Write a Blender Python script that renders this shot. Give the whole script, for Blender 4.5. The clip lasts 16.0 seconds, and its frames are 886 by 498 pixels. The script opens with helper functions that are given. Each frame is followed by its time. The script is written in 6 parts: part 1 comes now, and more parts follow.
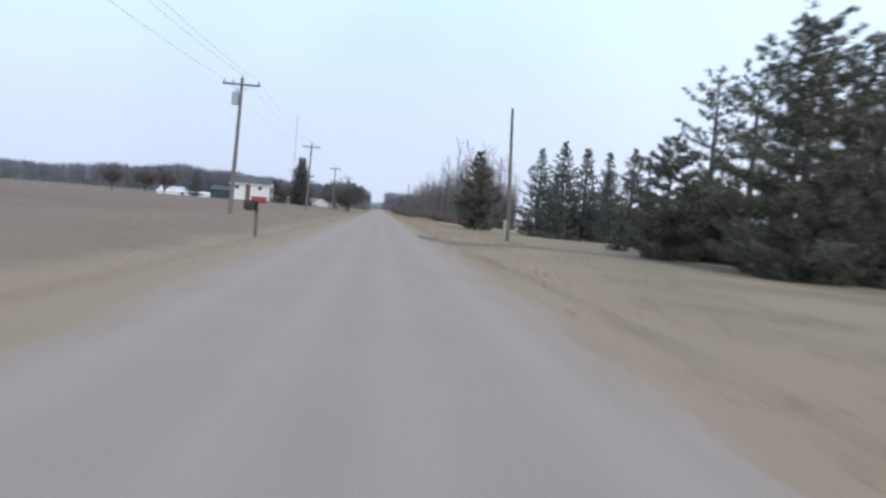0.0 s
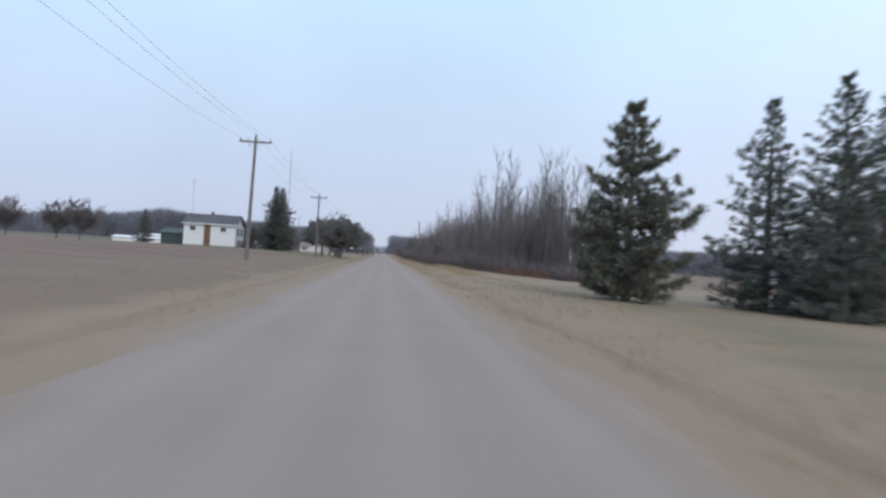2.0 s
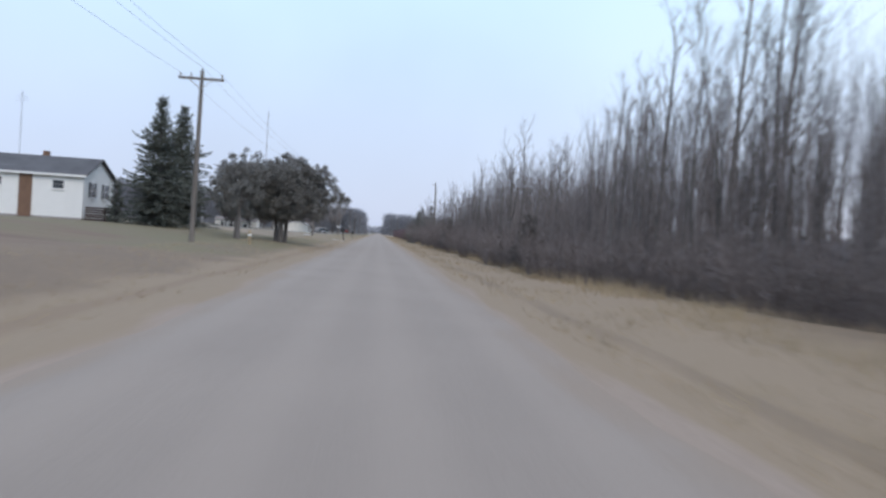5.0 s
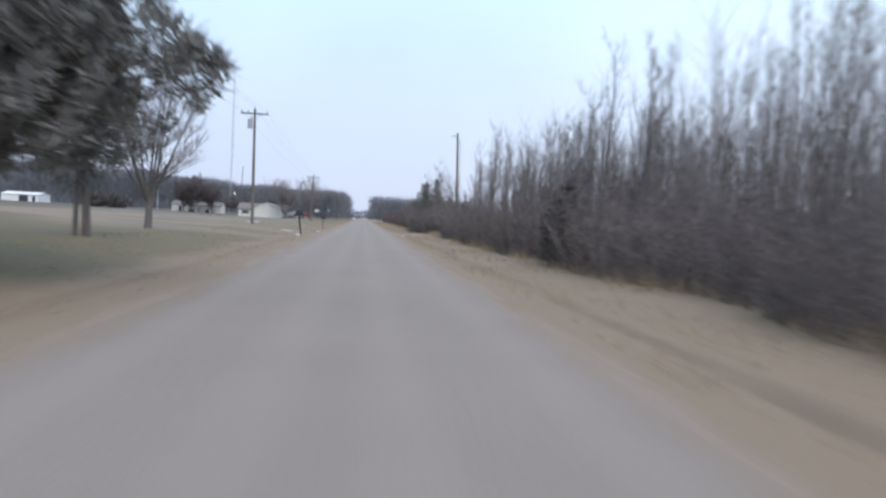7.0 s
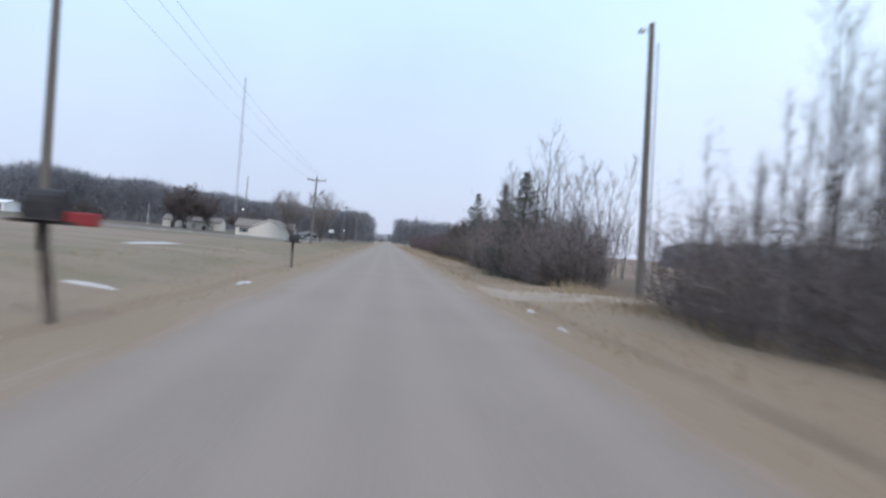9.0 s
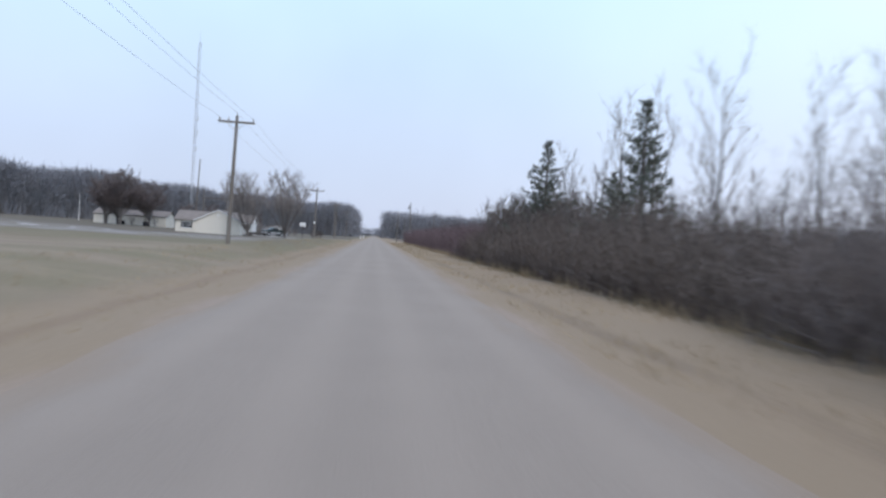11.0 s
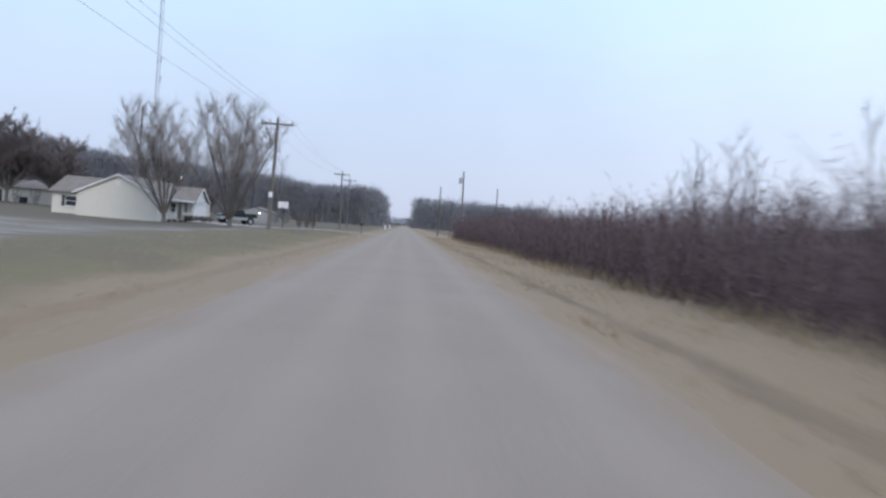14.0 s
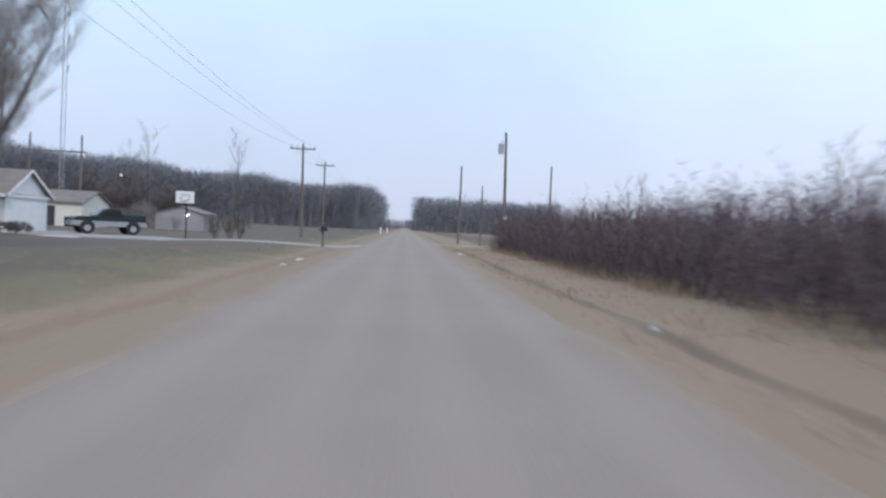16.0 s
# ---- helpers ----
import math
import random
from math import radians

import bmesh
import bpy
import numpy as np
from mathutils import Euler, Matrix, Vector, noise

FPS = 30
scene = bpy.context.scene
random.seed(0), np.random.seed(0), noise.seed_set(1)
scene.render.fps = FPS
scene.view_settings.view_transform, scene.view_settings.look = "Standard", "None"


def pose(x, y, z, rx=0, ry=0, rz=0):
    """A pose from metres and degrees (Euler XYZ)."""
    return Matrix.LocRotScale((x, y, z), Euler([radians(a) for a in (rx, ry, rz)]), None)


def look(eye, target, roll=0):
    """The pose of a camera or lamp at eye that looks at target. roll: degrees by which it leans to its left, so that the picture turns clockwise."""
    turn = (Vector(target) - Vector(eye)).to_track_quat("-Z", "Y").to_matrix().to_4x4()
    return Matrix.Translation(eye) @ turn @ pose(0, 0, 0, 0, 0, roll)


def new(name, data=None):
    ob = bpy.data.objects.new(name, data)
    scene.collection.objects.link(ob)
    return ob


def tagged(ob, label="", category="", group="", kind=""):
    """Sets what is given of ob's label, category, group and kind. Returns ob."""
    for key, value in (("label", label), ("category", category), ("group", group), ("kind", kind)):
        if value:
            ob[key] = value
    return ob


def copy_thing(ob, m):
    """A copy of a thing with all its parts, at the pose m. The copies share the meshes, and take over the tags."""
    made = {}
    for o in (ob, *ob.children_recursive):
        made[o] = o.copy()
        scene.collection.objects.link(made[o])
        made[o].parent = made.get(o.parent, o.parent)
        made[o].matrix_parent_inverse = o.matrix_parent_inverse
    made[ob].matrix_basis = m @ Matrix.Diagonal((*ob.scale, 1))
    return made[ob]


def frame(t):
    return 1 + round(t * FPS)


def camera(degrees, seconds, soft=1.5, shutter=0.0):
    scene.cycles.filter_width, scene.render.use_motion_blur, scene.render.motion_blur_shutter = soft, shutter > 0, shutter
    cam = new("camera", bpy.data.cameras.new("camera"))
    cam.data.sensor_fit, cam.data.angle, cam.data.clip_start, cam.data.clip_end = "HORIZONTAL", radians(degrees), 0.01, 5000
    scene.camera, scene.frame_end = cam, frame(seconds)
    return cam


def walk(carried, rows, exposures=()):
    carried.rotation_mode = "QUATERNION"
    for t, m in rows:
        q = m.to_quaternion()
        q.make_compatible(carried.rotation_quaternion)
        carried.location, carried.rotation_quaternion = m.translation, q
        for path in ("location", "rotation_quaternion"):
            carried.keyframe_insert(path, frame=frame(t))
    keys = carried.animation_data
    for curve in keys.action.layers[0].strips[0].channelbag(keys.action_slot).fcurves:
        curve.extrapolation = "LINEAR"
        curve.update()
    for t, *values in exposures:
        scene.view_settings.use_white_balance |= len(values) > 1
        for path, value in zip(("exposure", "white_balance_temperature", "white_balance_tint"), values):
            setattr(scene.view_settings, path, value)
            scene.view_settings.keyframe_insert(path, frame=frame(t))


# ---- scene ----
cam = camera(62.25, 16.0, soft=2.5, shutter=0.5)
PATH = [
    (0, pose(0.664, -0.00, 1.329, 87.25, -4.60, -4.96)),
    (0.5, pose(0.701, 12.02, 1.329, 89.87, -4.03, -5.16)),
    (1, pose(0.655, 24.01, 1.329, 92.29, -2.68, -4.23)),
    (1.5, pose(0.684, 35.93, 1.329, 91.73, -2.73, -4.05)),
    (2, pose(0.705, 47.72, 1.329, 90.56, -3.27, -4.66)),
    (2.5, pose(0.716, 59.43, 1.329, 89.88, -2.39, -5.77)),
    (3, pose(0.722, 71.06, 1.329, 88.86, -4.43, -4.00)),
    (5.5, pose(0.655, 129.12, 1.329, 89.27, -3.75, -5.33)),
    (6, pose(0.638, 140.74, 1.329, 90.14, -4.28, -5.12)),
    (6.5, pose(0.634, 152.32, 1.329, 89.61, -2.28, -6.91)),
    (7, pose(0.641, 163.89, 1.329, 87.83, -2.84, -6.18)),
    (7.5, pose(0.555, 175.44, 1.329, 88.53, -4.05, -5.15)),
    (8, pose(0.455, 186.87, 1.329, 88.62, -2.53, -5.24)),
    (8.5, pose(0.445, 198.16, 1.329, 89.48, -3.88, -4.64)),
    (9, pose(0.459, 209.35, 1.329, 89.72, -4.63, -4.38)),
    (11.5, pose(0.529, 265.17, 1.329, 89.01, -3.34, -5.42)),
    (12, pose(0.627, 276.30, 1.329, 88.62, -3.65, -3.70)),
    (12.5, pose(0.672, 287.42, 1.329, 88.28, -3.82, -4.20)),
    (13, pose(0.688, 298.53, 1.329, 88.17, -1.18, -4.78)),
    (13.5, pose(0.681, 309.64, 1.329, 90.08, -2.09, -3.85)),
    (14, pose(0.663, 320.72, 1.329, 88.36, -4.35, -3.04)),
    (14.5, pose(0.602, 331.71, 1.329, 88.41, -3.35, -3.15)),
    (15, pose(0.558, 342.64, 1.329, 88.25, -3.48, -2.74)),
    (15.5, pose(0.561, 353.46, 1.329, 88.86, -2.79, -3.18)),
    (16, pose(0.542, 364.22, 1.329, 88.47, -2.80, -3.02)),
]
walk(cam, PATH, exposures=((0.0, 0.22), (0.5, 0.05), (1.0, -0.05), (1.5, -0.08), (2.0, -0.05), (3.0, -0.02), (5.5, 0.14), (7.5, 0.24), (9.0, 0.12), (11.5, 0.1), (12.5, 0.12), (14.0, 0.05), (16.0, 0.08)))
# ---- world and light: an even overcast sky, a faint wide sun ----
world = bpy.data.worlds.new("overcast_sky")
scene.world = world
world.use_nodes = True
wn, wl = world.node_tree.nodes, world.node_tree.links
wn.clear()
sky = wn.new("ShaderNodeTexSky")
sky.sky_type, sky.sun_disc = "NISHITA", False
sky.sun_elevation, sky.sun_rotation = radians(28), radians(40)
sky.air_density, sky.dust_density = 1.0, 2.0
scale_sky = wn.new("ShaderNodeMix")
scale_sky.data_type, scale_sky.blend_type = "RGBA", "MULTIPLY"
scale_sky.inputs[0].default_value = 1.0
wl.new(sky.outputs[0], scale_sky.inputs[6])
scale_sky.inputs[7].default_value = (0.10, 0.10, 0.10, 1)
# cloud cover: paler at the skyline, bluer overhead, with soft cloud variation
w_co = wn.new("ShaderNodeTexCoord")
w_sep = wn.new("ShaderNodeSeparateXYZ")
wl.new(w_co.outputs["Generated"], w_sep.inputs[0])
w_ramp = wn.new("ShaderNodeValToRGB")
wl.new(w_sep.outputs["Z"], w_ramp.inputs[0])
w_ramp.color_ramp.elements[0].position, w_ramp.color_ramp.elements[0].color = 0.0, (0.60, 0.675, 0.87, 1)
w_ramp.color_ramp.elements[1].position, w_ramp.color_ramp.elements[1].color = 0.36, (0.64, 0.90, 1.16, 1)
w_top = w_ramp.color_ramp.elements.new(0.75)
w_top.color = (0.70, 0.83, 1.16, 1)
w_mid = w_ramp.color_ramp.elements.new(0.15)
w_mid.color = (0.63, 0.765, 1.0, 1)
w_noise = wn.new("ShaderNodeTexNoise")
w_noise.inputs["Scale"].default_value, w_noise.inputs["Detail"].default_value = 2.2, 4
wl.new(w_co.outputs["Generated"], w_noise.inputs["Vector"])
w_var = wn.new("ShaderNodeMapRange")
w_var.inputs[1].default_value, w_var.inputs[2].default_value = 0.3, 0.7
w_var.inputs[3].default_value, w_var.inputs[4].default_value = 0.92, 1.06
wl.new(w_noise.outputs[0], w_var.inputs[0])
w_mul = wn.new("ShaderNodeMix")
w_mul.data_type, w_mul.blend_type = "RGBA", "MULTIPLY"
w_mul.inputs[0].default_value = 1.0
wl.new(w_ramp.outputs[0], w_mul.inputs[6])
wl.new(w_var.outputs[0], w_mul.inputs[7])
w_mix = wn.new("ShaderNodeMix")
w_mix.data_type = "RGBA"
w_mix.inputs[0].default_value = 0.95
wl.new(scale_sky.outputs[2], w_mix.inputs[6])
wl.new(w_mul.outputs[2], w_mix.inputs[7])
w_bg = wn.new("ShaderNodeBackground")
w_bg.inputs["Strength"].default_value = 1.0
wl.new(w_mix.outputs[2], w_bg.inputs["Color"])
w_out = wn.new("ShaderNodeOutputWorld")
wl.new(w_bg.outputs[0], w_out.inputs[0])

sun_data = bpy.data.lights.new("sun", "SUN")
sun_data.energy, sun_data.angle, sun_data.color = 1.35, radians(30), (1.0, 0.90, 0.82)
sun = new("sun", sun_data)
sun.matrix_basis = look((25, -75, 80), (0, 0, 0))
scene.view_settings.exposure = 0.0


# ---- materials ----
def mat(name, c1, c2, rough=0.85, fine=30.0, coarse=1.5, bump=0.3, metal=0.0, stretch=(1, 1, 1), random_amount=0.0, dist=0.02):
    """A two-scale surface: fine grain and broad stains between two colours, with relief from the grain."""
    m = bpy.data.materials.new(name)
    m.use_nodes = True
    n, l = m.node_tree.nodes, m.node_tree.links
    b = n["Principled BSDF"]
    b.inputs["Roughness"].default_value, b.inputs["Metallic"].default_value = rough, metal
    co = n.new("ShaderNodeTexCoord")
    mp = n.new("ShaderNodeMapping")
    mp.inputs["Scale"].default_value = stretch
    l.new(co.outputs["Object"], mp.inputs[0])
    f = n.new("ShaderNodeTexNoise")
    f.inputs["Scale"].default_value, f.inputs["Detail"].default_value = fine, 3
    g = n.new("ShaderNodeTexNoise")
    g.inputs["Scale"].default_value, g.inputs["Detail"].default_value = coarse, 4
    l.new(mp.outputs[0], f.inputs["Vector"])
    l.new(mp.outputs[0], g.inputs["Vector"])
    add = n.new("ShaderNodeMath")
    add.operation = "ADD"
    l.new(f.outputs[0], add.inputs[0])
    l.new(g.outputs[0], add.inputs[1])
    rng = n.new("ShaderNodeMapRange")
    rng.inputs[1].default_value, rng.inputs[2].default_value = 0.7, 1.3
    l.new(add.outputs[0], rng.inputs[0])
    src = rng.outputs[0]
    if random_amount:
        info = n.new("ShaderNodeObjectInfo")
        r2 = n.new("ShaderNodeMath")
        r2.operation, r2.inputs[1].default_value = "MULTIPLY_ADD", random_amount
        l.new(info.outputs["Random"], r2.inputs[0])
        l.new(src, r2.inputs[2])
        src = r2.outputs[0]
    mix = n.new("ShaderNodeMix")
    mix.data_type = "RGBA"
    l.new(src, mix.inputs[0])
    mix.inputs[6].default_value, mix.inputs[7].default_value = (*c1, 1), (*c2, 1)
    l.new(mix.outputs[2], b.inputs["Base Color"])
    if bump:
        bp = n.new("ShaderNodeBump")
        bp.inputs["Strength"].default_value, bp.inputs["Distance"].default_value = bump, dist
        l.new(f.outputs[0], bp.inputs["Height"])
        l.new(bp.outputs[0], b.inputs["Normal"])
    return m


def mixed(n, l, fac, a, b):
    """A colour mix node; a and b are colours or sockets."""
    x = n.new("ShaderNodeMix")
    x.data_type = "RGBA"
    l.new(fac, x.inputs[0])
    for k, v in ((6, a), (7, b)):
        if isinstance(v, tuple):
            x.inputs[k].default_value = (*v, 1)
        else:
            l.new(v, x.inputs[k])
    return x.outputs[2]


def noise_node(n, l, vec, scale, detail=4, lo=0.35, hi=0.65):
    t = n.new("ShaderNodeTexNoise")
    t.inputs["Scale"].default_value, t.inputs["Detail"].default_value = scale, detail
    l.new(vec, t.inputs["Vector"])
    r = n.new("ShaderNodeMapRange")
    r.inputs[1].default_value, r.inputs[2].default_value = lo, hi
    l.new(t.outputs[0], r.inputs[0])
    return r.outputs[0]


def band(n, l, value, lo, hi):
    r = n.new("ShaderNodeMapRange")
    r.interpolation_type = "SMOOTHSTEP"
    r.inputs[1].default_value, r.inputs[2].default_value = lo, hi
    l.new(value, r.inputs[0])
    return r.outputs[0]


def maths(n, l, op, a, b):
    m = n.new("ShaderNodeMath")
    m.operation = op
    for k, v in ((0, a), (1, b)):
        if isinstance(v, (int, float)):
            m.inputs[k].default_value = v
        else:
            l.new(v, m.inputs[k])
    return m.outputs[0]


ROAD_L, ROAD_R = -2.2, 3.05


def ground_material():
    """Dormant grass: tan verges, duller green lawns, a bare tilled field, gravelly road edges."""
    m = bpy.data.materials.new("dormant_grass")
    m.use_nodes = True
    n, l = m.node_tree.nodes, m.node_tree.links
    b = n["Principled BSDF"]
    b.inputs["Roughness"].default_value = 0.95
    co = n.new("ShaderNodeTexCoord")
    vec = co.outputs["Object"]
    sep = n.new("ShaderNodeSeparateXYZ")
    l.new(vec, sep.inputs[0])
    X, Y = sep.outputs[0], sep.outputs[1]
    mp = n.new("ShaderNodeMapping")
    mp.inputs["Scale"].default_value = (1.0, 0.16, 1.0)
    l.new(vec, mp.inputs[0])
    streak = noise_node(n, l, mp.outputs[0], 1.3, 5)
    mpf = n.new("ShaderNodeMapping")
    mpf.inputs["Scale"].default_value = (0.35, 1.0, 1.0)
    l.new(vec, mpf.inputs[0])
    mpb = n.new("ShaderNodeMapping")
    mpb.inputs["Scale"].default_value = (0.05, 0.4, 1.0)
    l.new(vec, mpb.inputs[0])
    band_noise = noise_node(n, l, mpb.outputs[0], 0.9, 4)
    patch = noise_node(n, l, vec, 0.22, 5)
    grain = noise_node(n, l, vec, 14.0, 6, 0.15, 0.85)
    tan_grass = mixed(n, l, grain, (0.170, 0.127, 0.083), (0.338, 0.258, 0.172))
    tan_grass = mixed(n, l, streak, tan_grass, (0.252, 0.192, 0.127))
    lawn = mixed(n, l, grain, (0.120, 0.088, 0.060), (0.230, 0.172, 0.118))
    lawn = mixed(n, l, maths(n, l, "MULTIPLY", patch, 0.6), lawn, (0.205, 0.152, 0.100))
    olive = mixed(n, l, grain, (0.108, 0.097, 0.050), (0.202, 0.178, 0.096))
    field = mixed(n, l, grain, (0.108, 0.070, 0.050), (0.186, 0.124, 0.088))
    field = mixed(n, l, maths(n, l, "MULTIPLY", band_noise, 0.75), field, (0.205, 0.145, 0.100))
    wig = maths(n, l, "MULTIPLY", patch, 2.2)
    xw = maths(n, l, "ADD", X, wig)
    Yw = maths(n, l, "ADD", Y, maths(n, l, "MULTIPLY", maths(n, l, "SUBTRACT", noise_node(n, l, vec, 0.09, 4), 0.5), 16.0))
    xf = maths(n, l, "ADD", X, maths(n, l, "MULTIPLY", maths(n, l, "SUBTRACT", noise_node(n, l, vec, 0.06, 4), 0.5), 24.0))
    xs = maths(n, l, "ADD", X, maths(n, l, "MULTIPLY", patch, 0.9))
    # duller lawn past the tan strip that edges the road
    lawn_left = band(n, l, xs, -3.9, -5.2)
    col = mixed(n, l, lawn_left, tan_grass, lawn)
    green = maths(n, l, "MULTIPLY", maths(n, l, "MULTIPLY", band(n, l, Yw, 146.0, 158.0), band(n, l, Yw, 220.0, 200.0)), maths(n, l, "MULTIPLY", band(n, l, xs, -3.9, -5.5), band(n, l, xf, -80.0, -50.0)))
    col = mixed(n, l, maths(n, l, "MULTIPLY", green, maths(n, l, "MULTIPLY_ADD", patch, 0.5)), col, olive)
    lawn_right = maths(n, l, "MULTIPLY", band(n, l, xw, 6.5, 10.0), band(n, l, Yw, 104.0, 90.0))
    col = mixed(n, l, maths(n, l, "MULTIPLY", lawn_right, maths(n, l, "MULTIPLY", patch, 0.8)), col, olive)
    tilled = maths(n, l, "MULTIPLY", band(n, l, xw, -9.0, -12.5), band(n, l, Yw, 165.0, 150.0))
    col = mixed(n, l, tilled, col, field)
    yard = maths(n, l, "MULTIPLY", band(n, l, xw, -7.0, -15.0), band(n, l, Yw, 205.0, 230.0))
    col = mixed(n, l, maths(n, l, "MULTIPLY", yard, 0.8), col, field)
    straw = mixed(n, l, grain, (0.198, 0.156, 0.109), (0.350, 0.281, 0.202))
    strawland = maths(n, l, "MULTIPLY", maths(n, l, "MULTIPLY", band(n, l, Yw, 200.0, 216.0), band(n, l, Yw, 310.0, 286.0)), band(n, l, xs, -3.9, -5.2))
    col = mixed(n, l, maths(n, l, "MULTIPLY", strawland, maths(n, l, "MULTIPLY_ADD", band_noise, 0.42)), col, straw)
    # the stubble field past the thicket's end
    stubble = maths(n, l, "MULTIPLY", band(n, l, xw, 24.0, 34.0), band(n, l, Yw, 92.0, 106.0))
    col = mixed(n, l, maths(n, l, "MULTIPLY", stubble, maths(n, l, "MULTIPLY_ADD", band_noise, 0.5)), col, field)
    olive_b = maths(n, l, "MULTIPLY", maths(n, l, "MULTIPLY", band(n, l, Yw, 284.0, 304.0), band(n, l, xs, -3.9, -5.2)), maths(n, l, "MULTIPLY_ADD", patch, 0.3))
    col = mixed(n, l, olive_b, col, olive)
    # a greener strip of verge north of the mailboxes
    olive_c = maths(n, l, "MULTIPLY", maths(n, l, "MULTIPLY", band(n, l, Yw, 218.0, 228.0), band(n, l, xs, -3.9, -5.2)), maths(n, l, "MULTIPLY", band(n, l, xf, -26.0, -12.0), maths(n, l, "MULTIPLY", patch, 0.75)))
    col = mixed(n, l, olive_c, col, olive)
    # thin frost lying in patches on the grass south of the ranch house
    frost = maths(n, l, "MULTIPLY", maths(n, l, "MULTIPLY", band(n, l, Yw, 311.0, 321.0), band(n, l, Yw, 384.0, 366.0)), maths(n, l, "MULTIPLY", band(n, l, xw, -8.0, -11.0), band(n, l, xf, -72.0, -40.0)))
    frost_spots = maths(n, l, "MULTIPLY", noise_node(n, l, mpf.outputs[0], 0.7, 6, 0.40, 0.62), maths(n, l, "MULTIPLY_ADD", noise_node(n, l, mpb.outputs[0], 0.55, 3, 0.35, 0.6), 0.5))
    # darker, duller turf from Y 300 on, strongest round the ranch house
    turf = maths(n, l, "MULTIPLY", maths(n, l, "ADD", maths(n, l, "MULTIPLY", band(n, l, Yw, 300.0, 330.0), 0.45), maths(n, l, "MULTIPLY", band(n, l, Yw, 366.0, 380.0), 0.55)), band(n, l, xw, -4.2, -6.0))
    col = mixed(n, l, maths(n, l, "MULTIPLY", turf, 0.75), col, (0.098, 0.083, 0.063))
    col = mixed(n, l, maths(n, l, "MULTIPLY", frost, frost_spots), col, (0.305, 0.290, 0.303))
    # leaf litter below the brush
    litter = maths(n, l, "MULTIPLY", maths(n, l, "MULTIPLY", band(n, l, xw, 9.0, 11.0), band(n, l, xw, 30.0, 20.0)), band(n, l, Yw, 128.0, 145.0))
    col = mixed(n, l, litter, col, (0.127, 0.093, 0.062))
    # gravel spill at the road's edges
    dr = maths(n, l, "ABSOLUTE", maths(n, l, "SUBTRACT", X, (ROAD_L + ROAD_R) / 2), 0)
    edge = band(n, l, maths(n, l, "ADD", dr, maths(n, l, "MULTIPLY", streak, 0.5)), 3.25, 2.75)
    gravel = mixed(n, l, grain, (0.215, 0.168, 0.130), (0.350, 0.276, 0.215))
    col = mixed(n, l, edge, col, gravel)
    # the worn track in the verge
    tr = maths(n, l, "ABSOLUTE", maths(n, l, "SUBTRACT", maths(n, l, "ADD", X, maths(n, l, "MULTIPLY", streak, 0.3)), 4.75), 0)
    rut = maths(n, l, "MULTIPLY", band(n, l, tr, 0.40, 0.08), maths(n, l, "MULTIPLY", maths(n, l, "MULTIPLY_ADD", streak, 0.5), maths(n, l, "MULTIPLY", maths(n, l, "MULTIPLY_ADD", patch, 0.9), maths(n, l, "MULTIPLY_ADD", band(n, l, Yw, 318.0, 335.0), 0.4))))
    col = mixed(n, l, rut, col, (0.135, 0.098, 0.066))
    tl = maths(n, l, "ABSOLUTE", maths(n, l, "SUBTRACT", maths(n, l, "ADD", X, maths(n, l, "MULTIPLY", streak, 0.3)), -3.7), 0)
    rut2 = maths(n, l, "MULTIPLY", band(n, l, tl, 0.45, 0.05), 0.6)
    col = mixed(n, l, rut2, col, (0.201, 0.142, 0.092))
    l.new(col, b.inputs["Base Color"])
    bp = n.new("ShaderNodeBump")
    bp.inputs["Strength"].default_value, bp.inputs["Distance"].default_value = 0.25, 0.04
    l.new(grain, bp.inputs["Height"])
    l.new(bp.outputs[0], b.inputs["Normal"])
    return m


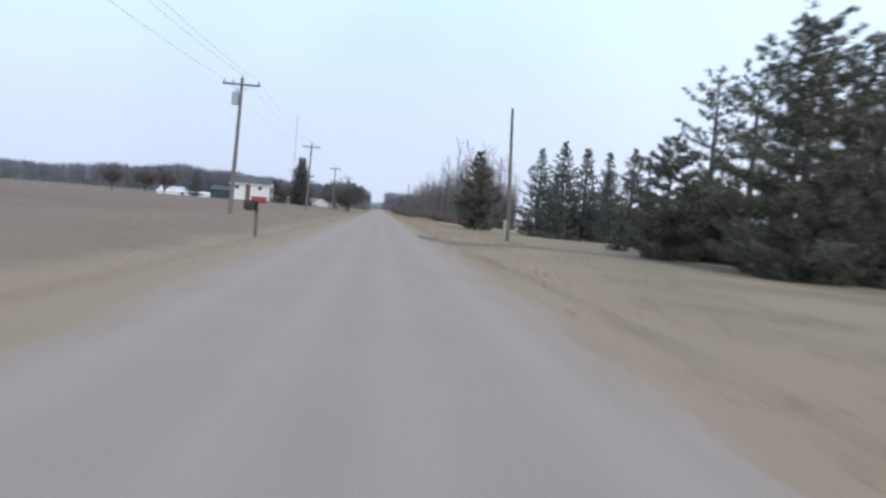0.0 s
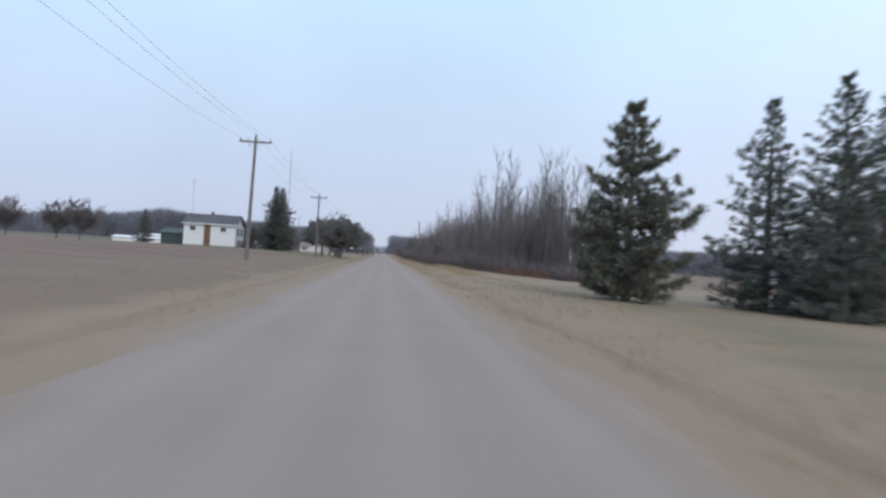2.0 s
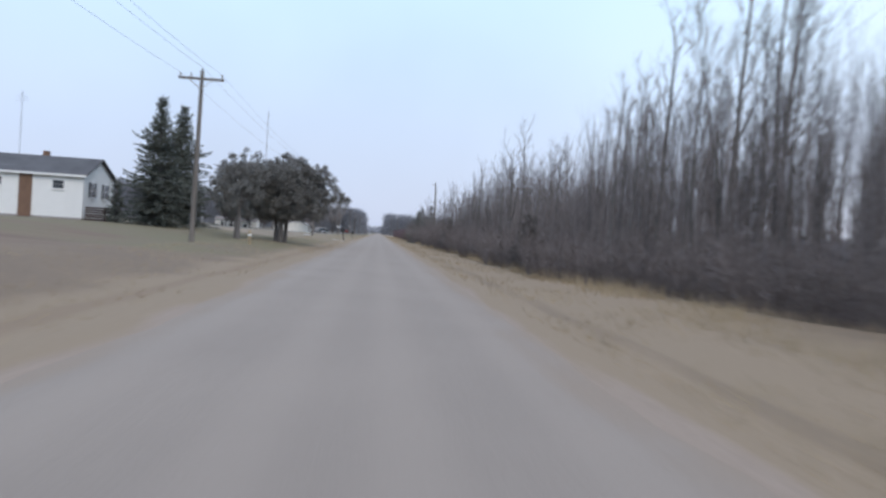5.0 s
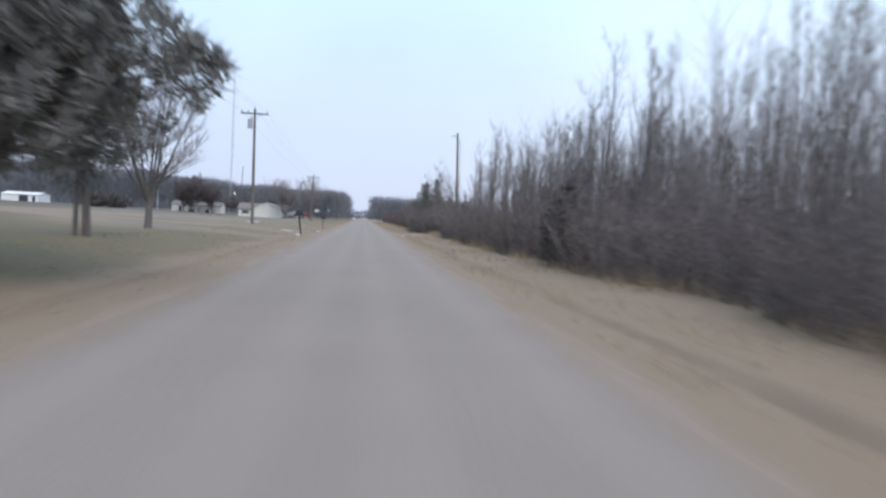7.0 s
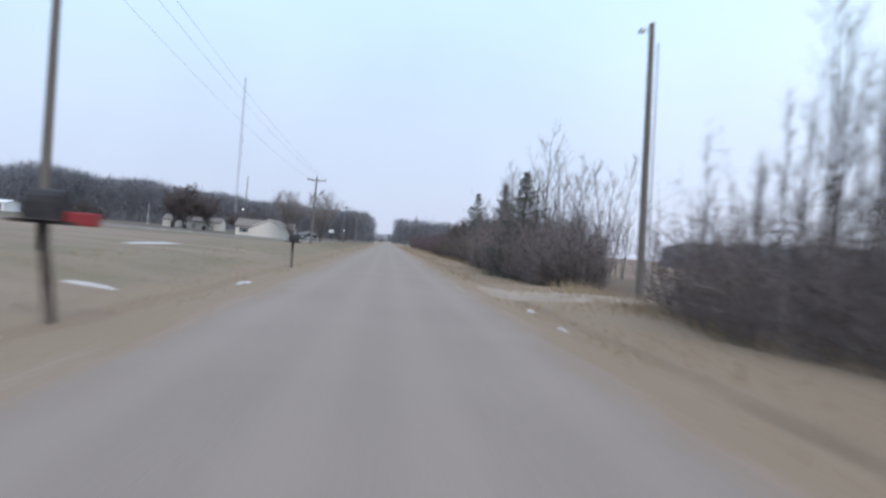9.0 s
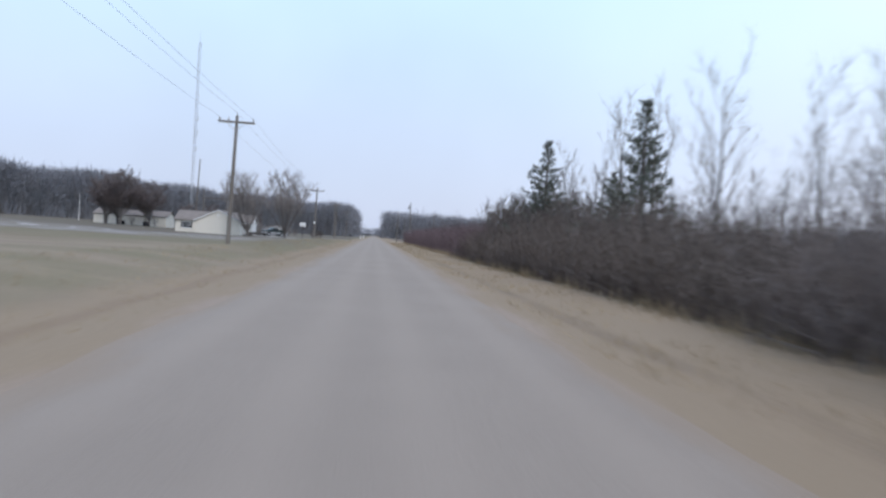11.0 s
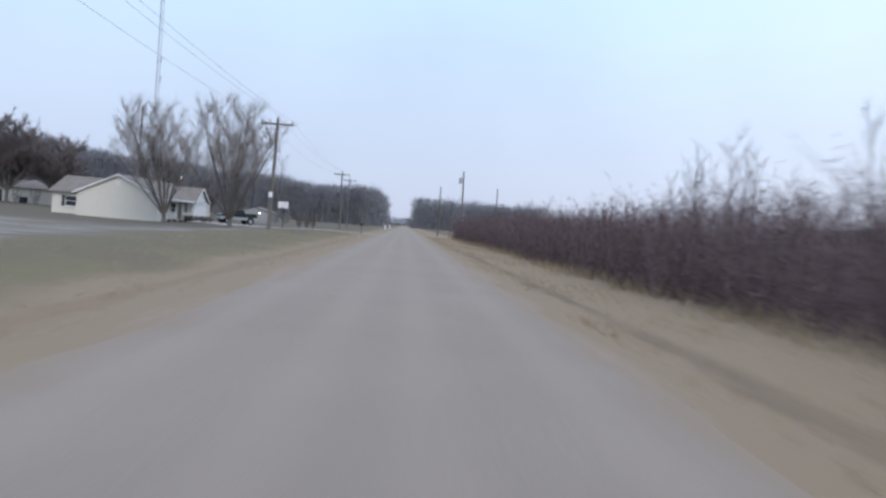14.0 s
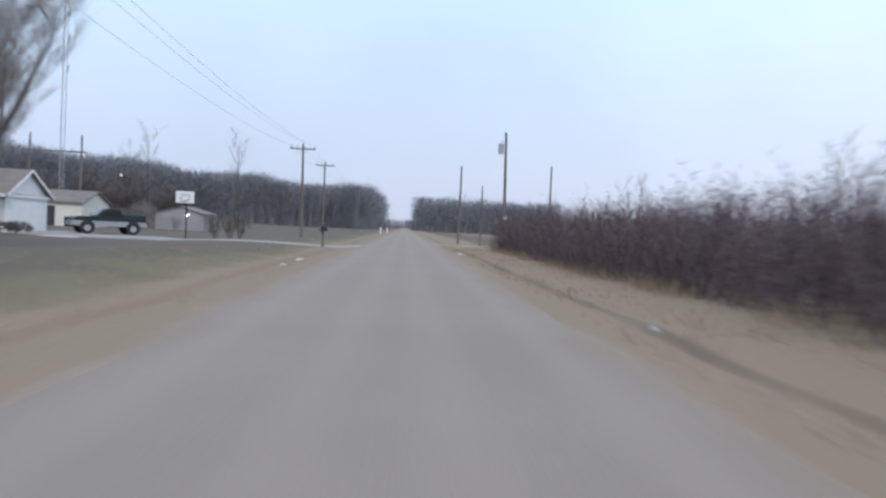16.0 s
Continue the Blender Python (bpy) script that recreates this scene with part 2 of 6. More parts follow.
def road_material():
    """Worn chip-seal: pale wheel paths, darker oil strip and patched stains."""
    m = bpy.data.materials.new("worn_chip_seal")
    m.use_nodes = True
    n, l = m.node_tree.nodes, m.node_tree.links
    b = n["Principled BSDF"]
    b.inputs["Roughness"].default_value = 0.88
    co = n.new("ShaderNodeTexCoord")
    vec = co.outputs["Object"]
    sep = n.new("ShaderNodeSeparateXYZ")
    l.new(vec, sep.inputs[0])
    mp = n.new("ShaderNodeMapping")
    mp.inputs["Scale"].default_value = (1.0, 0.05, 1.0)
    l.new(vec, mp.inputs[0])
    streak = noise_node(n, l, mp.outputs[0], 2.0, 5)
    stain = noise_node(n, l, vec, 0.35, 5)
    grain = noise_node(n, l, vec, 60.0, 3, 0.3, 0.7)
    col = mixed(n, l, grain, (0.219, 0.184, 0.153), (0.340, 0.288, 0.238))
    col = mixed(n, l, maths(n, l, "MULTIPLY", stain, 0.28), col, (0.203, 0.171, 0.142))
    wheel = None
    for x in (-1.5, -0.1, 0.95, 2.3):
        d = maths(n, l, "ABSOLUTE", maths(n, l, "SUBTRACT", sep.outputs[0], x), 0)
        w = band(n, l, d, 0.45, 0.05)
        wheel = w if wheel is None else maths(n, l, "MAXIMUM", wheel, w)
    wheel = maths(n, l, "MULTIPLY", wheel, maths(n, l, "MULTIPLY_ADD", streak, 0.55))
    col = mixed(n, l, maths(n, l, "MULTIPLY", wheel, 0.34), col, (0.346, 0.292, 0.241))
    rim = maths(n, l, "ABSOLUTE", maths(n, l, "SUBTRACT", sep.outputs[0], (ROAD_L + ROAD_R) / 2), 0)
    rim = band(n, l, maths(n, l, "ADD", rim, maths(n, l, "MULTIPLY", maths(n, l, "ADD", streak, stain), 0.35)), 2.45, 3.05)
    col = mixed(n, l, maths(n, l, "MULTIPLY", rim, 0.85), col, mixed(n, l, grain, (0.200, 0.152, 0.108), (0.345, 0.268, 0.198)))
    col = mixed(n, l, maths(n, l, "MULTIPLY", streak, 0.25), col, (0.262, 0.222, 0.184))
    l.new(col, b.inputs["Base Color"])
    bp = n.new("ShaderNodeBump")
    bp.inputs["Strength"].default_value, bp.inputs["Distance"].default_value = 0.35, 0.01
    l.new(grain, bp.inputs["Height"])
    l.new(bp.outputs[0], b.inputs["Normal"])
    return m


def siding_material(name, c, lap=0.13):
    """Painted lap siding: a thin dark joint at each board, faint weather streaks."""
    m = mat(name, tuple(v * 0.93 for v in c), c, 0.6, 8.0, 0.6, 0.05, stretch=(1, 1, 0.3))
    n, l = m.node_tree.nodes, m.node_tree.links
    b = n["Principled BSDF"]
    src = b.inputs["Base Color"].links[0].from_socket
    co = n.new("ShaderNodeTexCoord")
    sep = n.new("ShaderNodeSeparateXYZ")
    l.new(co.outputs["Object"], sep.inputs[0])
    saw = maths(n, l, "FRACT", maths(n, l, "DIVIDE", sep.outputs[2], lap), 0)
    joint = maths(n, l, "LESS_THAN", saw, 0.12)
    l.new(mixed(n, l, maths(n, l, "MULTIPLY", joint, 0.5), src, tuple(v * 0.55 for v in c)), b.inputs["Base Color"])
    return m


M_GROUND, M_ROAD = ground_material(), road_material()
M_ASPHALT = mat("dark_asphalt", (0.095, 0.074, 0.056), (0.15, 0.121, 0.093), 0.9, 25, 0.6, 0.4)
M_GRAVEL = mat("pale_gravel", (0.25, 0.20, 0.15), (0.39, 0.325, 0.25), 0.95, 25, 0.8, 0.6)
M_CONCRETE = mat("driveway_concrete", (0.27, 0.25, 0.235), (0.36, 0.335, 0.315), 0.9, 20, 0.5, 0.2)
M_SNOW = mat("old_snow", (0.37, 0.36, 0.35), (0.54, 0.53, 0.515), 0.7, 12, 2.0, 0.4)
M_BARK = mat("grey_brown_bark", (0.085, 0.077, 0.073), (0.158, 0.144, 0.136), 0.95, 14, 2.0, 0.6, stretch=(1, 1, 0.25), random_amount=0.3)
M_TWIG = mat("bare_twigs", (0.12, 0.107, 0.104), (0.212, 0.19, 0.184), 0.95, 6, 0.5, 0.0, random_amount=0.3)
M_BRUSH = mat("reddish_brush_twigs", (0.092, 0.066, 0.072), (0.160, 0.117, 0.126), 0.95, 3, 0.25, 0.0)
M_UNDER = mat("grey_brush_twigs", (0.117, 0.100, 0.096), (0.196, 0.171, 0.164), 0.95, 3, 0.25, 0.0)
M_WILLOW = mat("pale_willow_twigs", (0.2, 0.178, 0.17), (0.32, 0.288, 0.272), 0.95, 6, 0.5, 0.0)
M_SPRUCE = mat("spruce_needles", (0.072, 0.082, 0.072), (0.142, 0.155, 0.132), 0.9, 5, 0.6, 0.0, random_amount=0.25)
M_PINE = mat("pine_needles", (0.078, 0.082, 0.062), (0.15, 0.152, 0.112), 0.9, 5, 0.6, 0.0, random_amount=0.25)
M_SCOTS = mat("grey_green_pine_needles", (0.085, 0.092, 0.070), (0.155, 0.160, 0.118), 0.9, 5, 0.6, 0.0, random_amount=0.25)
M_CEDAR = mat("cedar_foliage", (0.128, 0.126, 0.12), (0.225, 0.22, 0.204), 0.9, 5, 0.6, 0.0)
M_JUNIPER = mat("brownish_juniper_foliage", (0.092, 0.083, 0.079), (0.166, 0.150, 0.142), 0.9, 5, 0.6, 0.0)
# paler and bluer than bare twigs: distance haze is put into this colour
M_FAR_HAZED = mat("far_woods_twigs_haze_tint", (0.190, 0.196, 0.218), (0.238, 0.245, 0.268), 0.95, 0.5, 0.05, 0.0)
M_BROWNTWIG = mat("brown_bare_twigs", (0.132, 0.110, 0.109), (0.212, 0.180, 0.176), 0.95, 6, 0.5, 0.0)
M_MIXED = mat("dark_brown_brush_twigs", (0.088, 0.073, 0.066), (0.155, 0.130, 0.117), 0.95, 3, 0.25, 0.0)
M_RUST = mat("rusty_dead_weeds", (0.15, 0.088, 0.062), (0.27, 0.165, 0.115), 0.95, 3, 0.4, 0.0)
M_STRAW = mat("dry_grass_blades", (0.23, 0.18, 0.115), (0.40, 0.325, 0.215), 0.9, 4, 0.3, 0.0)
M_POLE = mat("weathered_pole_timber", (0.105, 0.092, 0.082), (0.20, 0.18, 0.162), 0.9, 10, 1.0, 0.5, stretch=(1, 1, 0.08), random_amount=0.25)
M_GREYMETAL = mat("galvanised_steel", (0.38, 0.39, 0.40), (0.50, 0.51, 0.52), 0.5, 20, 2, 0.05, metal=0.7)
M_DARKMETAL = mat("dark_steel", (0.05, 0.05, 0.052), (0.10, 0.10, 0.10), 0.55, 20, 2, 0.1, metal=0.3)
M_PORCELAIN = mat("glazed_insulator", (0.16, 0.14, 0.13), (0.24, 0.22, 0.20), 0.25, 10, 2, 0.0)
M_WHITE = siding_material("white_siding", (0.82, 0.82, 0.80))
M_CREAM = siding_material("cream_siding", (0.76, 0.72, 0.64))
M_GREYSIDE = siding_material("pale_grey_siding", (0.33, 0.33, 0.34))
M_TRIM = mat("white_painted_trim", (0.74, 0.74, 0.73), (0.82, 0.82, 0.81), 0.5, 10, 2, 0.05)
M_ROOF = mat("grey_shingles", (0.062, 0.063, 0.068), (0.125, 0.126, 0.132), 0.95, 12, 0.8, 0.6)
M_ROOFB = mat("brown_shingles", (0.15, 0.13, 0.115), (0.25, 0.22, 0.20), 0.95, 12, 0.8, 0.6)
M_SHUTTER = mat("dark_shutter_paint", (0.03, 0.03, 0.035), (0.06, 0.06, 0.065), 0.6, 8, 2, 0.1)
M_BROWN = mat("brown_stained_wood", (0.13, 0.075, 0.05), (0.22, 0.13, 0.085), 0.8, 8, 1, 0.3, stretch=(1, 1, 0.2))
M_DKWOOD = mat("dark_stained_boards", (0.035, 0.027, 0.025), (0.075, 0.055, 0.05), 0.85, 8, 1, 0.3)
M_GREENM = mat("dark_green_painted_steel", (0.03, 0.05, 0.045), (0.06, 0.085, 0.075), 0.6, 8, 0.6, 0.1)
M_RED = mat("faded_red_plastic", (0.33, 0.035, 0.04), (0.44, 0.055, 0.055), 0.5, 10, 2, 0.05)
M_REDDARK = mat("dull_dark_red_plastic", (0.22, 0.024, 0.030), (0.31, 0.037, 0.042), 0.6, 10, 2, 0.05)
M_BLACK = mat("black_painted_metal", (0.016, 0.016, 0.018), (0.042, 0.042, 0.045), 0.75, 10, 2, 0.05)
M_CARDARK = mat("dark_green_car_paint", (0.012, 0.022, 0.022), (0.028, 0.042, 0.042), 0.25, 4, 1, 0.0)
M_CARSILVER = mat("silver_car_paint", (0.38, 0.39, 0.40), (0.48, 0.49, 0.50), 0.3, 4, 1, 0.0, metal=0.5)
M_RUBBER = mat("tyre_rubber", (0.015, 0.015, 0.015), (0.035, 0.035, 0.035), 0.9, 20, 2, 0.2)


def glass_material():
    m = bpy.data.materials.new("window_glass")
    m.use_nodes = True
    b = m.node_tree.nodes["Principled BSDF"]
    b.inputs["Base Color"].default_value = (0.03, 0.035, 0.04, 1)
    b.inputs["Roughness"].default_value = 0.08
    return m


M_GLASS = glass_material()


# ---- mesh helpers ----
class Geo:
    """Vertices and faces gathered for one mesh."""

    def __init__(self):
        self.v, self.f, self.n = [], [], 0

    def add(self, verts, faces):
        verts, faces = np.asarray(verts, float).reshape(-1, 3), np.asarray(faces, int)
        self.v.append(verts)
        self.f.append(faces + self.n)
        self.n += len(verts)
        return self

    def cones(self, base, tip, r):
        """Three-sided tapering twigs or needle sprays."""
        base, tip = np.asarray(base, float).reshape(-1, 3), np.asarray(tip, float).reshape(-1, 3)
        k = len(base)
        r = np.broadcast_to(np.asarray(r, float), (k,))[:, None]
        u, w = across(tip - base)
        rings = [base + r * (math.cos(a) * u + math.sin(a) * w) for a in (0.3, 2.394, 4.489)]
        v = np.stack(rings + [tip], 1).reshape(-1, 3)
        i = np.arange(k)[:, None, None] * 4
        return self.add(v, (i + np.array([[0, 1, 3], [1, 2, 3], [2, 0, 3]])).reshape(-1, 3))

    def slivers(self, base, tip, r):
        """Fine twigs and needles: one narrow blade each, turned at random about its length."""
        base, tip = np.asarray(base, float).reshape(-1, 3), np.asarray(tip, float).reshape(-1, 3)
        k = len(base)
        r = np.broadcast_to(np.asarray(r, float), (k,))[:, None]
        u, w = across(tip - base)
        a = np.random.RandomState(k % 9973).uniform(0, math.pi, size=(k, 1))
        side = r * (np.cos(a) * u + np.sin(a) * w)
        return self.add(np.stack([base - side, base + side, tip], 1).reshape(-1, 3), np.arange(3 * k).reshape(-1, 3))

    def tubes(self, a, b, ra, rb, sides=5):
        """Tapered limbs from a to b."""
        a, b = np.asarray(a, float).reshape(-1, 3), np.asarray(b, float).reshape(-1, 3)
        k = len(a)
        ra = np.broadcast_to(np.asarray(ra, float), (k,))[:, None]
        rb = np.broadcast_to(np.asarray(rb, float), (k,))[:, None]
        u, w = across(b - a)
        ang = [2 * math.pi * s / sides for s in range(sides)]
        v = np.stack([a + ra * (math.cos(t) * u + math.sin(t) * w) for t in ang]
                     + [b + rb * (math.cos(t) * u + math.sin(t) * w) for t in ang], 1).reshape(-1, 3)
        q = []
        for s in range(sides):
            e = (s + 1) % sides
            q += [[s, e, sides + e], [s, sides + e, sides + s]]
        for s in range(1, sides - 1):
            q += [[sides, sides + s, sides + s + 1], [0, s + 1, s]]
        i = np.arange(k)[:, None, None] * 2 * sides
        return self.add(v, (i + np.array(q)).reshape(-1, 3))

    def lathe(self, rings, sides=12):
        """A round, tapering shaft through rings of (x, y, z, radius), closed at both ends."""
        v, f = [], []
        for x, y, z, r in rings:
            for s in range(sides):
                t = 2 * math.pi * s / sides
                v.append((x + r * math.cos(t), y + r * math.sin(t), z))
        for j in range(len(rings) - 1):
            for s in range(sides):
                a, b = j * sides + s, j * sides + (s + 1) % sides
                f += [(a, b, b + sides), (a, b + sides, a + sides)]
        e = (len(rings) - 1) * sides
        for s in range(1, sides - 1):
            f += [(0, s + 1, s), (e, e + s, e + s + 1)]
        return self.add(v, f)

    def box(self, cx, cy, cz, sx, sy, sz, rz=0.0):
        c, s = math.cos(radians(rz)), math.sin(radians(rz))
        v = []
        for x in (-0.5, 0.5):
            for y in (-0.5, 0.5):
                for z in (-0.5, 0.5):
                    px, py = x * sx, y * sy
                    v.append((cx + c * px - s * py, cy + s * px + c * py, cz + z * sz))
        q = [(0, 1, 3, 2), (4, 6, 7, 5), (0, 4, 5, 1), (2, 3, 7, 6), (0, 2, 6, 4), (1, 5, 7, 3)]
        return self.add(v, [t for a, b, d, e in q for t in ((a, b, d), (a, d, e))])

    def prism(self, outline, axis, lo, hi):
        """A closed outline of (p, q) pairs pushed along an axis from lo to hi; the outline must be convex."""
        k = len(outline)
        v = []
        for h in (lo, hi):
            for p, q in outline:
                v.append({"x": (h, p, q), "y": (p, h, q), "z": (p, q, h)}[axis])
        f = []
        for s in range(k):
            e = (s + 1) % k
            f += [(s, e, k + e), (s, k + e, k + s)]
        for s in range(1, k - 1):
            f += [(0, s + 1, s), (k, k + s, k + s + 1)]
        return self.add(v, f)

    def mesh(self, name):
        me = bpy.data.meshes.new(name)
        v = np.concatenate(self.v)
        f = np.concatenate(self.f)
        me.vertices.add(len(v))
        me.vertices.foreach_set("co", v.astype(np.float32).ravel())
        me.loops.add(len(f) * 3)
        me.loops.foreach_set("vertex_index", f.astype(np.int32).ravel())
        me.polygons.add(len(f))
        me.polygons.foreach_set("loop_start", np.arange(0, len(f) * 3, 3, dtype=np.int32))
        me.update(calc_edges=True)
        me.polygons.foreach_set("use_smooth", np.zeros(len(f), dtype=bool))
        me.validate()
        return me


def across(d):
    """Two unit vectors square to each row of d."""
    d = d / np.maximum(np.linalg.norm(d, axis=1, keepdims=True), 1e-9)
    h = np.where(np.abs(d[:, 2:3]) > 0.9, np.array([[1.0, 0, 0]]), np.array([[0, 0, 1.0]]))
    u = np.cross(d, h)
    u /= np.maximum(np.linalg.norm(u, axis=1, keepdims=True), 1e-9)
    return u, np.cross(d, u)


def part(name, geo, material, parent, label="", smooth=False, bevel=0.0):
    me = geo.mesh(name)
    me.materials.append(material)
    if bevel:
        bm = bmesh.new()
        bm.from_mesh(me)
        bmesh.ops.remove_doubles(bm, verts=bm.verts, dist=0.0005)
        bmesh.ops.recalc_face_normals(bm, faces=bm.faces)
        sharp = [e for e in bm.edges if len(e.link_faces) == 2 and e.calc_face_angle(0) > 0.5]
        bmesh.ops.bevel(bm, geom=sharp, offset=bevel, segments=2, affect="EDGES", profile=0.5)
        bm.to_mesh(me)
        bm.free()
    if smooth:
        me.polygons.foreach_set("use_smooth", [True] * len(me.polygons))
    ob = new(name, me)
    ob.parent = parent
    if label:
        ob["label"] = label
    return ob


def thing(name, label, category, at=(0, 0, 0), rz=0.0, group="", kind=""):
    ob = new(name)
    ob.empty_display_size = 0.3
    ob.matrix_basis = pose(at[0], at[1], at[2], 0, 0, rz)
    return tagged(ob, label, category, group, kind)


def solid(name, geo, material, label, category, kind="", group=""):
    me = geo.mesh(name)
    me.materials.append(material)
    return tagged(new(name, me), label, category, group, kind)


def place(x, y, rz=0.0, s=1.0, sink=0.03):
    return Matrix.LocRotScale((x, y, gz(x, y) - sink), Euler((0, 0, radians(rz))), (s, s, s))


# ---- the lie of the land ----
def smooth(a, b, v):
    t = min(1.0, max(0.0, (v - a) / (b - a)))
    return t * t * (3 - 2 * t)


def gz(x, y):
    """Height of the ground."""
    if ROAD_L - 0.25 < x < ROAD_R + 0.25:
        return -0.05
    if x > 0:
        d = x - ROAD_R
        z = -0.05 - 0.10 * smooth(0.3, 1.4, d) + 0.05 * smooth(2.0, 4.5, d) - 0.25 * smooth(5, 18, d)
        z += 3.0 * smooth(120, 320, x) * smooth(300, 500, y) - 7.5 * smooth(60, 240, x) * (1 - smooth(290, 400, y))
    else:
        d = ROAD_L - x
        z = -0.05 - 0.10 * smooth(0.3, 1.4, d) + 0.38 * smooth(1.8, 7, d) * (1 - 0.75 * smooth(385, 402, y))
        z += 0.45 * smooth(8, 20, d) * (1 - smooth(215, 270, y))
        z -= 0.50 * smooth(8, 14, d) * smooth(330, 372, y) * (1 - 0.57 * smooth(385, 402, y)) * (1 - smooth(30, 60, d))
        z += 1.8 * max(0.0, min(1.0, (-42 - x) / 115)) ** 1.2 * smooth(300, 430, y) * (1 - 0.9 * smooth(170, 290, -x))
    z += 0.05 * math.sin(x * 0.35 + 1.7) * math.sin(y * 0.13) * smooth(4, 9, abs(x - 0.4))
    return z


def build_ground():
    xs = [-3000, -1800, -1000, -600, -400, -300, -240, -200, -170] + list(range(-150, -60, 10)) + list(range(-60, -14, 3))
    xs += [-13, -11.5, -10, -9, -8, -7.2, -6.4, -5.6, -4.9, -4.3, -3.8, -3.4, -3.0, -2.7, -2.45, -2.0, 0.4, 2.8, 3.3, 3.55, 3.85, 4.2, 4.6, 5.0,
           5.5, 6.0, 6.6, 7.3, 8, 9, 10, 11.5, 13, 15, 18, 21, 25, 30, 36, 44, 55, 70, 90, 120, 150, 190, 240, 300, 380, 500, 800, 1400, 3000]
    ys = [-1500, -500, -200, -90] + list(range(-60, 470, 3)) + list(range(470, 800, 15)) + [820, 870, 950, 1100, 1400, 2000, 3000, 4500]
    g = Geo()
    v = [(x, y, gz(x, y)) for y in ys for x in xs]
    k = len(xs)
    f = []
    for j in range(len(ys) - 1):
        for i in range(k - 1):
            a = j * k + i
            f += [(a, a + 1, a + k + 1), (a, a + k + 1, a + k)]
    g.add(v, f)
    ob = solid("ground", g, M_GROUND, "flat farmland of dormant tan grass and lawns", "ground", kind="structure")
    ob.data.polygons.foreach_set("use_smooth", [True] * len(ob.data.polygons))


def ribbon(name, pts, material, label, category, thick=0.03, kind="structure", jag=0.0, step=1.0, seed=1):
    """A strip of paving: pts are rows of (left x, left y, right x, right y, z or None for the ground)."""
    rnd = random.Random(seed)
    rows = []
    for a, b in zip(pts, pts[1:]):
        length = math.hypot((a[0] + a[2] - b[0] - b[2]) / 2, (a[1] + a[3] - b[1] - b[3]) / 2)
        m = max(1, int(length / step))
        for i in range(m):
            rows.append([a[c] + (b[c] - a[c]) * i / m for c in range(4)])
    rows.append(list(pts[-1][:4]))
    cross = 6
    g = Geo()
    v, f = [], []
    for lx, ly, rx, ry in rows:
        jl, jr = rnd.uniform(-jag, jag), rnd.uniform(-jag, jag)
        d = math.hypot(rx - lx, ry - ly)
        ux, uy = (rx - lx) / d, (ry - ly) / d
        lx, ly, rx, ry = lx + ux * jl, ly + uy * jl, rx + ux * jr, ry + uy * jr
        for c in range(cross + 1):
            t = c / cross
            x, y = lx + (rx - lx) * t, ly + (ry - ly) * t
            crown = 0.0 if 0 < c < cross else -thick - 0.02
            v.append((x, y, gz(x, y) + thick + crown))
    k = cross + 1
    for j in range(len(rows) - 1):
        for i in range(cross):
            a = j * k + i
            f += [(a, a + 1, a + k + 1), (a, a + k + 1, a + k)]
    g.add(v, f)
    ob = solid(name, g, material, label, category, kind=kind)
    ob.data.polygons.foreach_set("use_smooth", [True] * len(ob.data.polygons))
    return ob


def build_road():
    rnd = random.Random(5)
    ys = [-200] + list(np.arange(-40, 480, 1.0)) + list(range(485, 1000, 10)) + [1300, 2000, 3500]
    v, f = [], []
    offs = [-0.02, 0.0, 0.2, 0.4, 0.6, 0.8, 1.0, 1.02]
    for y in ys:
        jl = 0.10 * math.sin(y * 0.21) + 0.06 * math.sin(y * 0.9) + rnd.uniform(-0.05, 0.05)
        jr = 0.09 * math.sin(y * 0.17 + 2) + 0.06 * math.sin(y * 1.1) + rnd.uniform(-0.05, 0.05)
        lx, rx = ROAD_L + jl, ROAD_R + jr
        for t in offs:
            z = -0.08 if t < 0 or t > 1 else -0.035 + 0.035 * (1 - (2 * t - 1) ** 2)
            v.append((lx + (rx - lx) * t, y, z))
    k = len(offs)
    for j in range(len(ys) - 1):
        for i in range(k - 1):
            a = j * k + i
            f += [(a, a + 1, a + k + 1), (a, a + k + 1, a + k)]
    ob = solid("road", Geo().add(v, f), M_ROAD, "worn grey chip-seal country road with no markings", "road", kind="structure")
    ob.data.polygons.foreach_set("use_smooth", [True] * len(ob.data.polygons))


build_ground()
build_road()
# side tracks and drives
ribbon("farm_drive", [(2.6, 45.0, 2.6, 34.0), (3.3, 44.0, 3.3, 34.6), (4.4, 41.2, 4.4, 35.2), (6.5, 39.7, 6.5, 35.4), (14, 39.0, 14, 35.9), (40, 40.0, 40, 37.0)], M_ASPHALT, "dark worn asphalt farm drive", "drive", 0.02, jag=0.12)
ribbon("field_drive", [(2.6, 240.5, 2.6, 229.0), (4.0, 238.2, 4.0, 230.8), (6, 237.0, 6, 231.5), (14, 236.5, 14, 232.5), (60, 238, 60, 234)], M_GRAVEL, "pale gravel field drive", "drive", 0.02, jag=0.12)
ribbon("driveway", [(-1.7, 409.0, -1.7, 417.0), (-4.4, 411.2, -4.4, 415.0), (-9.1, 411.3, -9.1, 415.0), (-13.5, 411.4, -13.5, 415.6), (-18.2, 411.6, -18.2, 423.6), (-26, 411.6, -26, 424.5)],
       M_CONCRETE, "pale concrete house driveway", "drive", 0.03)
ribbon("side_road", [(2.6, 436.5, 2.6, 426.0), (7, 434, 7, 428), (30, 434, 30, 429.0), (80, 435, 80, 430)], M_GRAVEL, "pale gravel side road", "drive", 0.02, jag=0.12)


